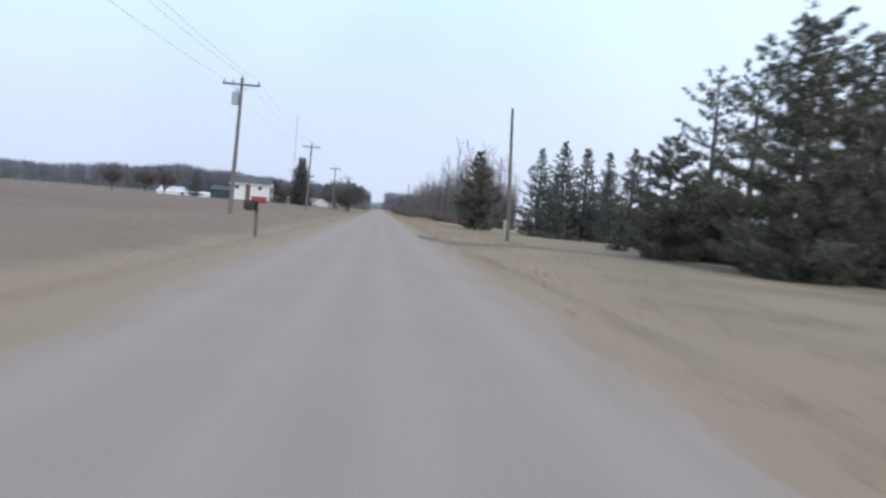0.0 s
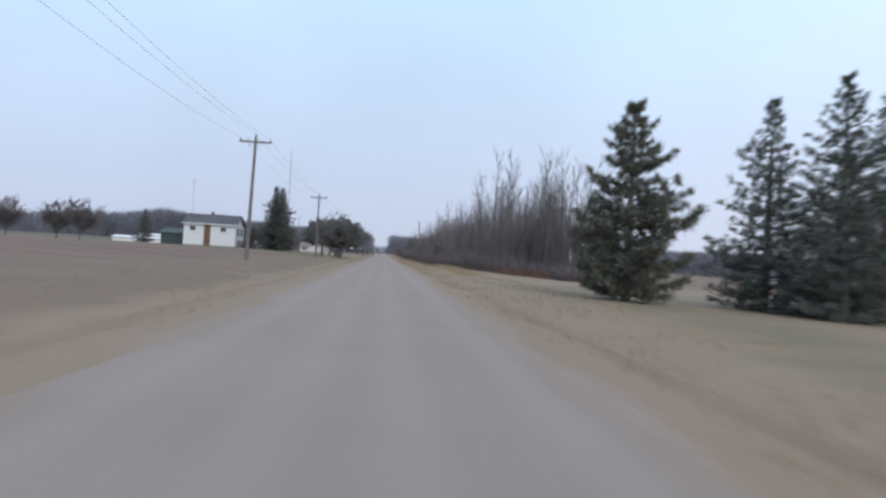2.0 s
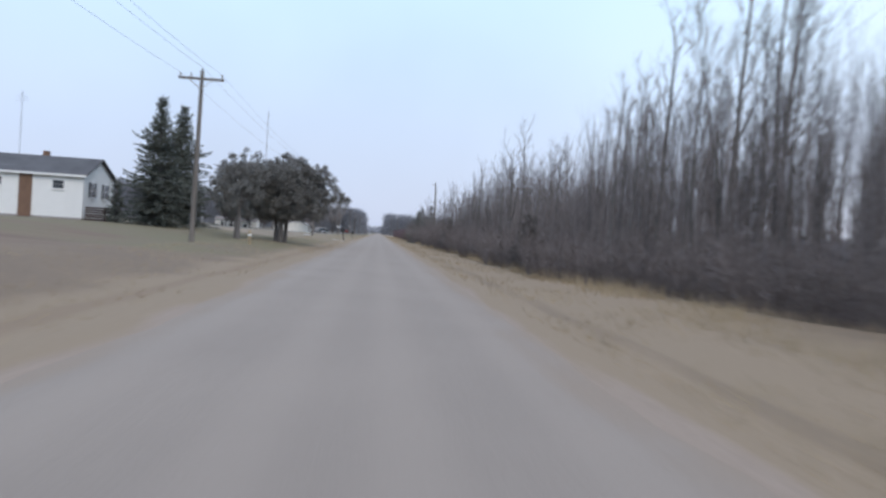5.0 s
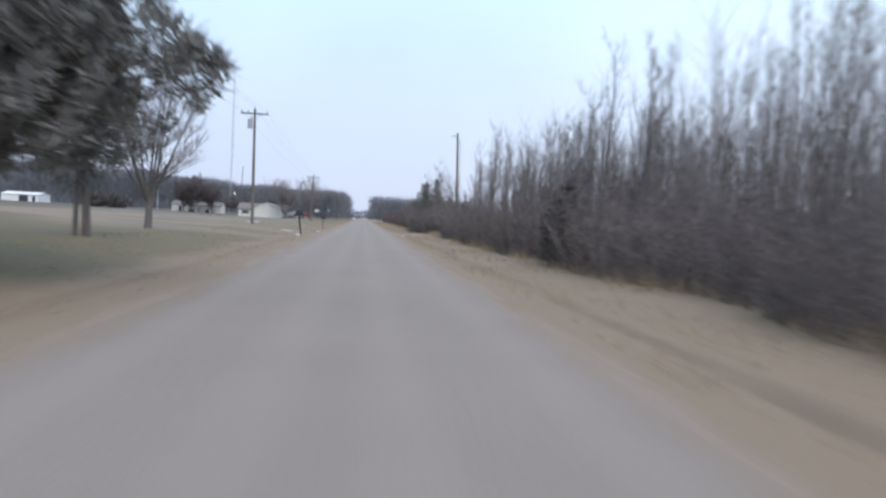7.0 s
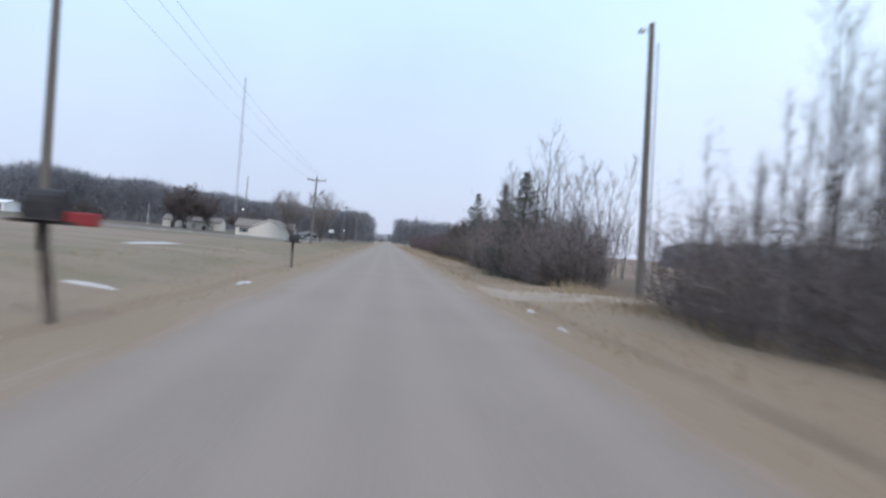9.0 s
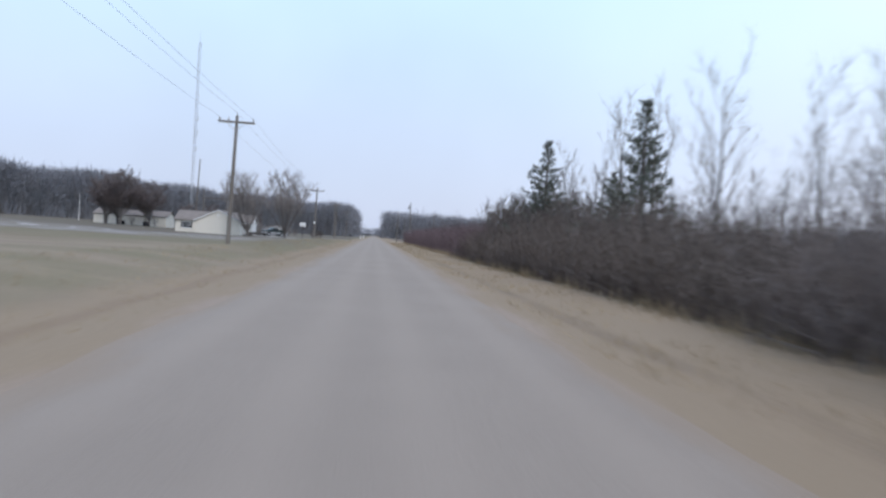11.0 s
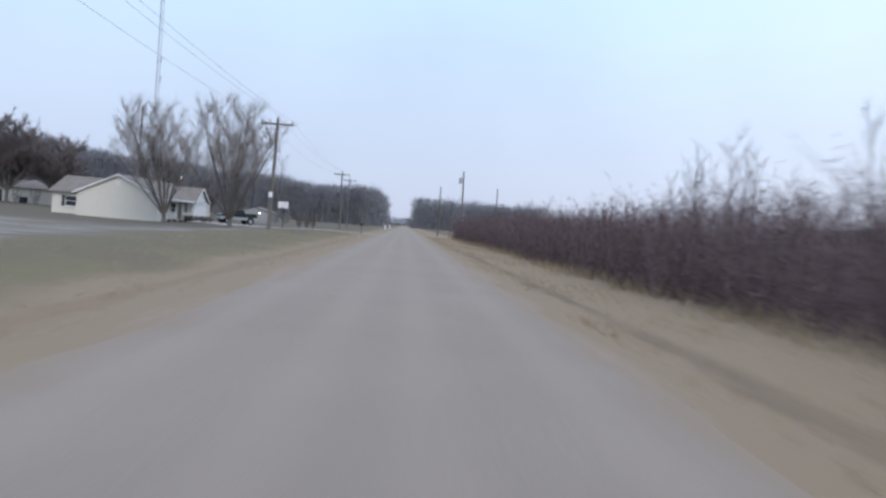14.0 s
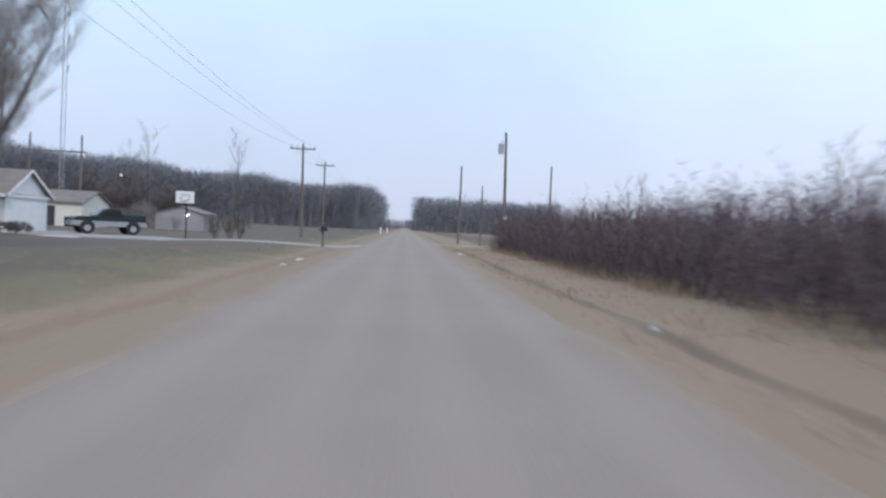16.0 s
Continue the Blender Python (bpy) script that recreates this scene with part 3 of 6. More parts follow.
# ---- trees and brush ----
def limb_tree(geo_wood, geo_twig, rnd, h, spread, trunk_r, limbs, clear=0.25, up=0.8, sub=6, twigs=6, twig_len=0.9, twig_r=0.012, base=(0, 0, 0), lean=(0, 0), sway=0.010):
    """A bare tree: gently bowed tapered trunk, rising limbs, side branches and many fine twigs."""
    segs = 7
    pts = [np.array(base, float)]
    bow = np.array([rnd.uniform(-1, 1), rnd.uniform(-1, 1), 0]) * 0.012 * h
    for i in range(segs):
        p = pts[-1] + np.array([lean[0] * h / segs + rnd.uniform(-1, 1) * sway * h, lean[1] * h / segs + rnd.uniform(-1, 1) * sway * h, h / segs]) + bow * (i / segs - 0.4)
        pts.append(p)
    rad = [trunk_r * (1 - i / (segs + 0.6)) ** 0.9 for i in range(segs + 1)]
    geo_wood.tubes(pts[:-1], pts[1:], rad[:-1], rad[1:], 6)
    a0, b0, ra, rb = [], [], [], []
    cb, ct, cr = [], [], []
    sb, st, sr = [], [], []
    for k in range(limbs):
        t = clear + (1 - clear) * (k + rnd.random()) / limbs
        t = min(t, 0.97)
        i = min(int(t * segs), segs - 1)
        p = pts[i] + (pts[i + 1] - pts[i]) * (t * segs - i)
        ang = k * 2.4 + rnd.uniform(-0.5, 0.5)
        length = spread * (1.05 - 0.62 * t) * rnd.uniform(0.7, 1.25)
        d = np.array([math.cos(ang), math.sin(ang), up * rnd.uniform(0.6, 1.3)])
        d /= np.linalg.norm(d)
        r = max(0.016, rad[i] * 0.45)
        q = p
        lp = [p]
        for s in range(3):
            d = d + np.array([rnd.uniform(-0.11, 0.11), rnd.uniform(-0.11, 0.11), 0.14 * up + rnd.uniform(-0.05, 0.06)])
            d /= np.linalg.norm(d)
            e = q + d * length / 3
            a0.append(q); b0.append(e); ra.append(r * (1 - s / 3.4)); rb.append(r * (1 - (s + 1) / 3.4))
            q = e
            lp.append(q)
        for j in range(sub):
            u = 0.2 + 0.8 * (j + rnd.random()) / sub
            s = min(int(u * 3), 2)
            p2 = lp[s] + (lp[s + 1] - lp[s]) * (u * 3 - s)
            d2 = d + np.array([rnd.uniform(-0.8, 0.8), rnd.uniform(-0.8, 0.8), rnd.uniform(-0.1, 0.6)])
            d2 /= np.linalg.norm(d2)
            l2 = length * rnd.uniform(0.25, 0.5)
            e2 = p2 + d2 * l2
            cb.append(p2); ct.append(e2); cr.append(max(twig_r * 1.4, r * 0.35))
            for m in range(2 * twigs):
                w = rnd.uniform(0.1, 1.0)
                p3 = p2 + (e2 - p2) * w
                d3 = d2 + np.array([rnd.uniform(-0.8, 0.8), rnd.uniform(-0.8, 0.8), rnd.uniform(-0.2, 0.7)])
                d3 /= np.linalg.norm(d3)
                sb.append(p3); st.append(p3 + d3 * twig_len * rnd.uniform(0.35, 1.15)); sr.append(twig_r * rnd.uniform(0.7, 1.2))
    geo_wood.tubes(a0, b0, ra, rb, 3)
    geo_twig.cones(cb, ct, cr)
    geo_twig.slivers(sb, st, sr)


def stem_tree(label, seed, h, spread, r, limbs, material=None, stems=1, group="bare trees of the thicket", clear=0.3, up=1.2, sub=6, twigs=6, twig_len=0.9, twig_r=0.012, name="bare_tree",
              fork=0.0, lean=(0.16, 0.38), short=0.85, bias=(0.0, 0.0)):
    """A bare tree with one trunk, or a trunk that forks into several leaning stems."""
    rnd = random.Random(seed)
    ob = thing(name, label, "tree", group=group)
    wood, twig = Geo(), Geo()
    if fork:
        wood.lathe([(0, 0, 0, r * 3.1), (0.02, 0, fork * 0.2, r * 2.5), (0.03, 0, fork * 0.6, r * 2.2), (0, 0, fork, r * 2.3), (0, 0, fork + 0.35, r * 1.2)], 10)
    for s in range(stems):
        a = 2 * math.pi * s / max(stems, 1) + rnd.uniform(-0.4, 0.4)
        k = rnd.uniform(-0.03, 0.03) if stems == 1 else rnd.uniform(*lean)
        off = 0.12 if fork else 0.3
        hs = (h - fork) * (rnd.uniform(short, 1.0) if stems > 1 else 1.0) * (1 - 0.75 * max(0.0, k - 0.16))
        limb_tree(wood, twig, rnd, hs, spread, r, limbs, clear, up, sub, twigs, twig_len, twig_r,
                  base=(off * math.cos(a) * (stems > 1), off * math.sin(a) * (stems > 1), fork), lean=(k * math.cos(a) + bias[0], k * math.sin(a) + bias[1]))
    part("trunk", wood, M_BARK, ob)
    part("crown", twig, material or M_TWIG, ob, "fine leafless twigs")
    return ob


def spruce(label, seed, h, r, material=None, group="conifers in the yard", step=0.24, bare=0.03, dense=1.25, name="spruce_tree", droop=0.2, spray=0.36, fat=0.062, power=0.85, open_top=0.5, lobe=0.22):
    """A conifer: straight trunk, whorls of boughs that droop low down and sweep up near the top, needle sprays along each bough."""
    rnd = random.Random(seed)
    ob = thing(name, label, "tree", group=group)
    wood, need = Geo(), Geo()
    wood.tubes([(0, 0, 0), (0, 0, h * 0.5)], [(0, 0, h * 0.5), (0, 0, h)], [0.018 * h + 0.03, 0.010 * h + 0.02], [0.010 * h + 0.02, 0.01], 7)
    cb, ct, cr = [], [], []
    nb, nt, nr = [], [], []
    z = bare * h
    while z < h * 0.985:
        t = z / h
        env0 = r * (1 - t) ** power * (0.85 + 0.15 * math.sin(t * 19 + seed)) + 0.12
        if t < 0.12:
            env0 *= 0.8 + 1.6 * t
        k = max(3, int(rnd.uniform(6, 9) * dense * (1 - open_top * smooth(0.4, 0.8, t))))
        a0 = rnd.uniform(0, 6.3)
        for i in range(k):
            a = a0 + 2 * math.pi * i / k + rnd.uniform(-0.35, 0.35)
            env = env0 * (1 + lobe * math.sin(2 * a + seed + z * 0.9) + lobe * 0.6 * math.sin(5 * a - z * 1.7))
            length = env * rnd.choice((rnd.uniform(0.45, 0.9), rnd.uniform(0.75, 1.22)))
            ca, sa = math.cos(a), math.sin(a)
            rise = rnd.uniform(-0.18, 0.38) + 0.65 * t ** 1.5 - droop * (1 - t)
            b = np.array([0, 0, min(h * 0.99, z + rnd.uniform(-0.22, 0.22))])
            e = b + length * np.array([ca, sa, rise])
            e[2] = max(e[2], 0.12)
            cb.append(b); ct.append(e); cr.append(0.018 + 0.006 * length)
            n = max(4, int(length / 0.095))
            for j in range(n):
                u = (j + rnd.random()) / n
                if u < 0.15 and length > 1:
                    continue
                p = b + (e - b) * u
                side = rnd.choice((-1, 1))
                sp = rnd.uniform(0.3, 1.3)
                d = np.array([ca * 0.9 - side * sa * sp, sa * 0.9 + side * ca * sp, rnd.uniform(-0.7, 0.55)])
                d /= np.linalg.norm(d)
                s = spray * rnd.uniform(0.5, 1.35) * (0.5 + 0.5 * min(1, length / 1.2)) * (1.15 - 0.4 * u)
                nb.append(p - d * 0.04); nt.append(p + d * s); nr.append(fat * rnd.uniform(0.6, 1.4))
            nb.append(e - (e - b) * 0.1); nt.append(e + 0.2 * np.array([ca, sa, rise + 0.2])); nr.append(fat * 0.8)
        z += step * rnd.uniform(0.7, 1.3)
    nb.append(np.array([0, 0, h - 0.35])); nt.append(np.array([0, 0, h + 0.3])); nr.append(fat * 0.8)
    wood.cones(cb, ct, cr)
    part("trunk", wood, M_BARK, ob)
    rs = np.random.RandomState(seed)
    nb, nt, nr = np.repeat(np.array(nb), 3, 0), np.repeat(np.array(nt), 3, 0), np.repeat(np.array(nr), 3)
    nb = nb + (nt - nb) * rs.uniform(0, 0.35, size=(len(nb), 1))
    nt = nt + rs.normal(scale=0.075, size=nt.shape)
    part("crown", Geo().slivers(nb, nt, nr * 0.62), material or M_SPRUCE, ob, "dark green needles")
    return ob


def pine(label, seed, h, r, material, group="conifers in the yard", whorl=0.42, per_whorl=6.5, tuft=0.3, fat=0.04, needles=9, gap=0.15, power=0.6, bare=0.05, cap=99.0, name="pine_tree", lift=0.22):
    """A full soft pine: whorls of boughs with upturned ends that carry plumes of needle tufts, with gaps between the tiers."""
    rnd = random.Random(seed)
    nr = np.random.RandomState(seed)
    ob = thing(name, label, "tree", group=group)
    wood = Geo()
    wood.tubes([(0, 0, 0), (0, 0, h * 0.5)], [(0, 0, h * 0.5), (0, 0, h * 0.97)], [0.02 * h + 0.03, 0.012 * h + 0.02], [0.012 * h + 0.02, 0.02], 8)
    a, b, ra, rb = [], [], [], []
    centres, outs, sizes = [], [], []
    z = bare * h
    while z < h * 0.97:
        t = z / h
        env = min(cap, r * (1 - t) ** power * (0.8 + 0.2 * smooth(0.0, 0.2, t)) + 0.15) * rnd.uniform(0.85, 1.12)
        k = max(4, int(rnd.uniform(0.85, 1.2) * per_whorl))
        a0 = rnd.uniform(0, 6.3)
        for i in range(k):
            an = a0 + 2 * math.pi * i / k + rnd.uniform(-0.4, 0.4)
            length = env * rnd.choice((rnd.uniform(0.55, 0.85), rnd.uniform(0.8, 1.2)))
            ca, sa = math.cos(an), math.sin(an)
            rise = rnd.uniform(-0.12, 0.12) + 0.5 * t
            p = np.array([0, 0, z + rnd.uniform(-0.15, 0.15)])
            pts = [p]
            for sgm in range(3):
                p = p + length / 3 * np.array([ca, sa, rise + lift * (sgm - 0.6)])
                pts.append(p)
                a.append(pts[-2]); b.append(p); ra.append((0.02 + 0.008 * length) * (1 - sgm / 3.5)); rb.append((0.02 + 0.008 * length) * (1 - (sgm + 1) / 3.5))
            m = max(3, int(length / gap))
            for j in range(m):
                u = min(0.99, 0.22 + 0.8 * (j + rnd.random()) / m)
                q = pts[int(u * 3)] + (pts[int(u * 3) + 1] - pts[int(u * 3)]) * (u * 3 - int(u * 3))
                side = rnd.uniform(-1, 1) * (0.42 * length * (1.05 - u) * min(1, u * 2) + 0.08)
                q = q + np.array([-sa * side, ca * side, rnd.uniform(-0.08, 0.14)])
                q[2] = max(q[2], 0.2)
                centres.append(q)
                outs.append((ca - sa * side * 0.5, sa + ca * side * 0.5, 0.45))
                sizes.append(tuft * rnd.uniform(0.75, 1.25) * (1.05 - 0.45 * t))
        z += whorl * rnd.uniform(0.75, 1.3)
    wood.tubes(a, b, ra, rb, 3)
    centres, outs, sizes = np.array(centres), np.array(outs), np.array(sizes)
    needles = int(needles * 2.6)
    c = np.repeat(centres, needles, 0)
    d = 0.7 * np.repeat(outs, needles, 0) + nr.normal(scale=0.62, size=(len(c), 3))
    d /= np.linalg.norm(d, axis=1, keepdims=True)
    sz = np.repeat(sizes, needles)[:, None]
    base = c + nr.normal(scale=0.22, size=c.shape) * sz
    part("trunk", wood, M_BARK, ob)
    part("crown", Geo().slivers(base, base + d * sz * nr.uniform(0.5, 1.1, size=(len(c), 1)), fat * nr.uniform(0.5, 1.0, size=len(c))), material, ob, "soft plumes of dull green needles")
    return ob


def clump_tree(label, seed, h, trunks, lobes, material, clumps=220, per=34, group="conifers in the yard", name="cedar_tree", size=0.55, fat=0.08):
    """A round-crowned evergreen: several trunks and limbs that carry lobes of foliage tufts. lobes: (x, y, z, rx, rz)."""
    rnd = random.Random(seed)
    nr = np.random.RandomState(seed)
    ob = thing(name, label, "tree", group=group)
    wood = Geo()
    a, b, ra, rb = [], [], [], []
    for tx, ty, r in trunks:
        p = np.array([tx, ty, 0.0])
        for i in range(4):
            q = p + np.array([tx * 0.18 + rnd.uniform(-0.12, 0.12), ty * 0.18 + rnd.uniform(-0.12, 0.12), h * 0.16])
            a.append(p); b.append(q); ra.append(r * (1 - i / 6)); rb.append(r * (1 - (i + 1) / 6))
            p = q
    centres, radii = [], []
    total = sum(l[3] ** 2 * l[4] for l in lobes)
    for lx, ly, lz, rx, rz in lobes:
        k = max(6, int(clumps * rx * rx * rz / total))
        for i in range(k):
            d = nr.normal(size=3)
            d /= np.linalg.norm(d)
            s = rnd.uniform(0.55, 1.0) ** 0.6 * rnd.uniform(0.9, 1.12)
            c = np.array([lx + d[0] * rx * s, ly + d[1] * rx * s, lz + d[2] * rz * s])
            if c[2] < 0.25:
                continue
            centres.append(c); radii.append(size * rnd.uniform(0.6, 1.25))
            if i % 6 == 0:
                a.append(np.array([lx * 0.4, ly * 0.4, max(0.4, lz - rz * 0.5)])); b.append(c); ra.append(0.05); rb.append(0.015)
    wood.tubes(a, b, ra, rb, 5)
    centres, radii = np.array(centres), np.array(radii)
    per = int(per * 2.4)
    d = nr.normal(size=(len(centres), per, 3))
    d[..., 2] += 0.25
    d /= np.linalg.norm(d, axis=2, keepdims=True)
    u = nr.uniform(0.15, 0.75, size=(len(centres), per, 1)) * radii[:, None, None]
    base = centres[:, None, :] + d * u
    d2 = d + nr.normal(scale=0.5, size=d.shape)
    tip = base + d2 * radii[:, None, None] * nr.uniform(0.25, 0.65, size=u.shape)
    part("trunk", wood, M_BARK, ob)
    part("crown", Geo().slivers(base.reshape(-1, 3), tip.reshape(-1, 3), nr.uniform(0.45, 0.95, size=base.shape[0] * per) * fat), material, ob, "dense dark evergreen foliage")
    return ob


def put(proto_list, k, m, label=""):
    """Places a first one, or a copy, of a tree from a list of prototypes."""
    ob, used = proto_list[k % len(proto_list)]
    if not used:
        ob.matrix_basis = m
        proto_list[k % len(proto_list)][1] = True
        return ob
    return copy_thing(ob, m)


def brush(name, label, material, seed, count, where, height, thick=0.012, twigs=7, twig_len=0.55, spread=0.35, slim=1.0, crown=False):
    """Tangled leafless brush: leaning stems with side twigs. where(rnd) gives (x, y), height(x, y, rnd) the stem's length."""
    rnd = random.Random(seed)
    nr = np.random.RandomState(seed)
    base, hs = [], []
    for _ in range(count):
        x, y = where(rnd)
        base.append((x, y, gz(x, y) - 0.05))
        hs.append(height(x, y, rnd))
    base, hs = np.array(base), np.array(hs)[:, None]
    d = np.clip(nr.normal(scale=spread, size=(count, 3)), -0.55, 0.55)
    d[:, 2] = 1
    mid = base + d * hs * 0.55
    d2 = d + np.clip(nr.normal(scale=spread, size=(count, 3)), -0.5, 0.5)
    d2[:, 2] = 1
    tip = mid + d2 * hs * 0.45
    g = Geo()
    r = thick * nr.uniform(0.7, 1.5, size=count)
    g.tubes(base, mid, r, r * 0.7, 3)
    g.cones(mid, tip, r * 0.85)
    for k in range(2 * twigs):
        t = nr.uniform(0.42 if crown else 0.05, 1.0, size=(count, 1))
        p = np.where(t < 0.55, base + (mid - base) * t / 0.55, mid + (tip - mid) * (t - 0.55) / 0.45)
        dd = nr.normal(scale=0.75, size=(count, 3))
        dd[:, 2] = np.abs(dd[:, 2]) * 0.8 + 0.1
        dd = np.clip(dd, -1.1, 1.1)
        if crown:
            dd[:, 2] += 0.7
        reach = 1.35 - 1.1 * np.abs(t - 0.72) if crown else 1.25 - 0.85 * t
        g.slivers(p, p + dd * twig_len * nr.uniform(0.4, 1.2, size=(count, 1)) * reach, thick * slim * (0.95 - 0.4 * t[:, 0]))
    return solid(name, g, material, label, "brush", kind="stuff")


# yard conifers beyond the track
TALL = [[pine("tall dark spruce with dense layered boughs", sd, h, r, M_SPRUCE, whorl=0.40, per_whorl=6.5, tuft=0.34, fat=0.038, needles=5, gap=0.18, power=1.05, bare=0.02, name="spruce_tree", lift=0.16), False] for sd, h, r in ((11, 9.6, 3.7), (12, 10.0, 3.9), (13, 9.2, 3.6))]
for k, (x, y, h) in enumerate(((18.0, 79.7, 9.5), (19.9, 77.2, 10.2), (22.7, 78.3, 9.8), (25.2, 78.3, 9.3), (28.1, 78.7, 9.7), (23.8, 73.6, 6.4), (27.5, 72.5, 6.2), (18.6, 74.8, 6.0))):
    put(TALL, k, place(x, y, k * 77, (h + 0.3) / (9.6, 10.0, 9.2)[k % 3]))
lone = pine("full dull-green pine with ragged plumed boughs on the lawn", 21, 8.4, 3.7, M_PINE, power=0.9, cap=2.6, tuft=0.36, fat=0.027, needles=13)
lone.matrix_basis = place(10.9, 77.7)
NEAR = [[pine("dense dull-green pine beside the track", 31, 7.0, 3.1, M_PINE, tuft=0.40, fat=0.036, needles=11, gap=0.2, whorl=0.55, power=0.55, bare=0.02), False],
        [pine("tall dense pine at the edge of a shelter belt", 32, 13.0, 4.4, M_PINE, whorl=0.60, tuft=0.52, fat=0.042, needles=10, gap=0.25, power=0.42, bare=0.02), False],
        [pine("tall thin-crowned pine with open boughs", 33, 12.5, 3.4, M_SCOTS, whorl=0.85, per_whorl=4.5, tuft=0.45, fat=0.03, needles=11, gap=0.3, power=0.35, bare=0.22), False]]
for k, (x, y, h, kind) in enumerate(((17.2, 41.2, 7.0, 0), (18.6, 30.0, 11.2, 1), (21.8, 46.0, 12.5, 2), (19.6, 43.4, 4.8, 0), (20.9, 45.0, 5.4, 0), (19.6, 34.3, 4.6, 0), (22.6, 31.0, 13.0, 1), (24.0, 45.0, 13.0, 2), (22.5, 34.0, 5.0, 0),
                                     (26.8, 32.5, 13.0, 1), (28.0, 47.0, 12.5, 2), (26.0, 34.8, 5.2, 0), (30.5, 33.0, 12.5, 1), (22.0, 43.0, 4.6, 0), (25.5, 43.0, 5.0, 0), (29.5, 43.5, 5.4, 0), (32.0, 46.0, 12.0, 2))):
    put(NEAR, kind, place(x, y, k * 61, h / (7.0, 13.0, 12.5)[kind]))
SMALL = [[spruce("small young spruce on the lawn", 41, 3.3, 1.3, step=0.22), False]]
for k, (x, y, h) in enumerate(((17.9, 51.0, 3.2), (23.0, 64.0, 3.8), (21.2, 55.0, 3.0))):
    put(SMALL, 0, place(x, y, k * 50, h / 3.3))

# the bare thicket
THICKET = [[stem_tree("slender leafless grey-brown tree", 50 + s, h, sp, r, limbs, clear=c, up=u, stems=st, lean=(0.05, 0.22), sub=6, twigs=5, twig_len=0.8, twig_r=0.0066), False] for s, (h, sp, r, limbs, c, u, st) in enumerate(
    ((10.4, 3.5, 0.10, 12, 0.22, 1.35, 1), (11.2, 4.1, 0.12, 13, 0.26, 1.15, 1), (9.4, 2.9, 0.065, 7, 0.28, 1.5, 2), (10.8, 4.4, 0.13, 13, 0.26, 1.0, 1),
     (8.6, 2.5, 0.055, 6, 0.25, 1.6, 3), (9.8, 3.6, 0.09, 11, 0.32, 1.2, 1), (11.0, 3.0, 0.07, 8, 0.34, 1.5, 2)))]

STAND = [[stem_tree("slender upright leafless tree with a bare grey trunk", 250 + s, h, sp, r, limbs, clear=c, up=u, stems=st, lean=(0.01, 0.09), sub=5, twigs=4, twig_len=0.7, twig_r=0.0064), False] for s, (h, sp, r, limbs, c, u, st) in enumerate(
    ((10.8, 2.3, 0.105, 13, 0.34, 2.2, 1), (11.4, 2.7, 0.125, 13, 0.40, 1.9, 1), (9.6, 1.9, 0.07, 10, 0.36, 2.4, 2), (10.2, 2.4, 0.09, 12, 0.30, 2.1, 1),
     (9.0, 1.7, 0.06, 9, 0.34, 2.6, 3), (11.0, 2.1, 0.08, 11, 0.45, 2.4, 1)))]


def thicket_front(y):
    return 7.6 + 9.2 * (1 - smooth(108, 153, y)) + 0.5 * math.sin(y * 0.5)


rt = random.Random(77)
for k in range(206):
    y = rt.uniform(111, 229) if k < 186 else rt.uniform(111.5, 150)
    f = thicket_front(y) + 2.3
    x = f + max(2.0, 21.5 - f) * rt.random() ** 1.15
    rise = 0.94 + 0.29 * smooth(110, 128, y) * (1 - smooth(142, 160, y)) - 0.08 * smooth(195, 213, y) + 0.10 * math.sin(0.55 * y + 0.5 * x)
    put(THICKET if k % 5 == 0 else STAND, k // 5 if k % 5 == 0 else k, place(x, y, rt.uniform(0, 360), rt.uniform(0.74, 1.04) * (0.82 + 0.18 * smooth(0.5, 5, x - f)) * rise))
for k, (x, y, s) in enumerate(((8.2, 247, 0.70), (9.2, 250.5, 0.86), (8.6, 252.0, 0.82), (9.9, 255, 0.78), (10.4, 249, 0.5), (10.1, 245.5, 0.46), (9.4, 258, 0.70), (7.9, 250, 0.6), (10.8, 246.5, 0.5), (8.8, 261, 0.66), (8.0, 254, 0.8), (9.6, 252.5, 0.72), (9.0, 246.0, 0.6), (10.0, 247.5, 0.66), (9.0, 249.5, 0.74), (10.6, 252.0, 0.62), (8.4, 256.5, 0.66), (11.2, 249.5, 0.5))):
    put(THICKET, k, place(x, y, k * 50, s * 0.86))
for k in range(24):
    y = rt.uniform(270, 299)
    put(THICKET, k, place(rt.uniform(9.5, 24), y, rt.uniform(0, 360), rt.uniform(0.55, 0.95)))
for k in range(24):
    y = rt.uniform(330, 424)
    put(THICKET, k + 2, place(rt.uniform(10, 32), y, rt.uniform(0, 360), rt.uniform(0.30, 0.52)))
for k, (x, y, sc) in enumerate(((15.4, 358.0, 0.58), (17.2, 360.5, 0.55), (13.8, 355.0, 0.5), (19.5, 356.0, 0.6), (14.5, 341.0, 0.5), (20.0, 345.0, 0.6), (16.0, 330.0, 0.6), (13.2, 385.0, 0.42),
                                    (16.5, 392.0, 0.5), (22.0, 398.0, 0.6), (14.0, 405.0, 0.45), (24.0, 378.0, 0.62), (18.0, 372.0, 0.48), (24.0, 370.0, 0.8), (25.5, 372.0, 0.75), (22.8, 368.5, 0.7), (22.8, 351.0, 0.85), (23.3, 381.0, 0.68), (25.0, 384.0, 0.7), (-43.0, 484.0, 1.6), (-41.2, 486.0, 1.5), (-29.0, 494.0, 1.45), (-27.0, 497.0, 1.4))):
    put(THICKET, k * 3 + 1, place(x, y, k * 67, sc))
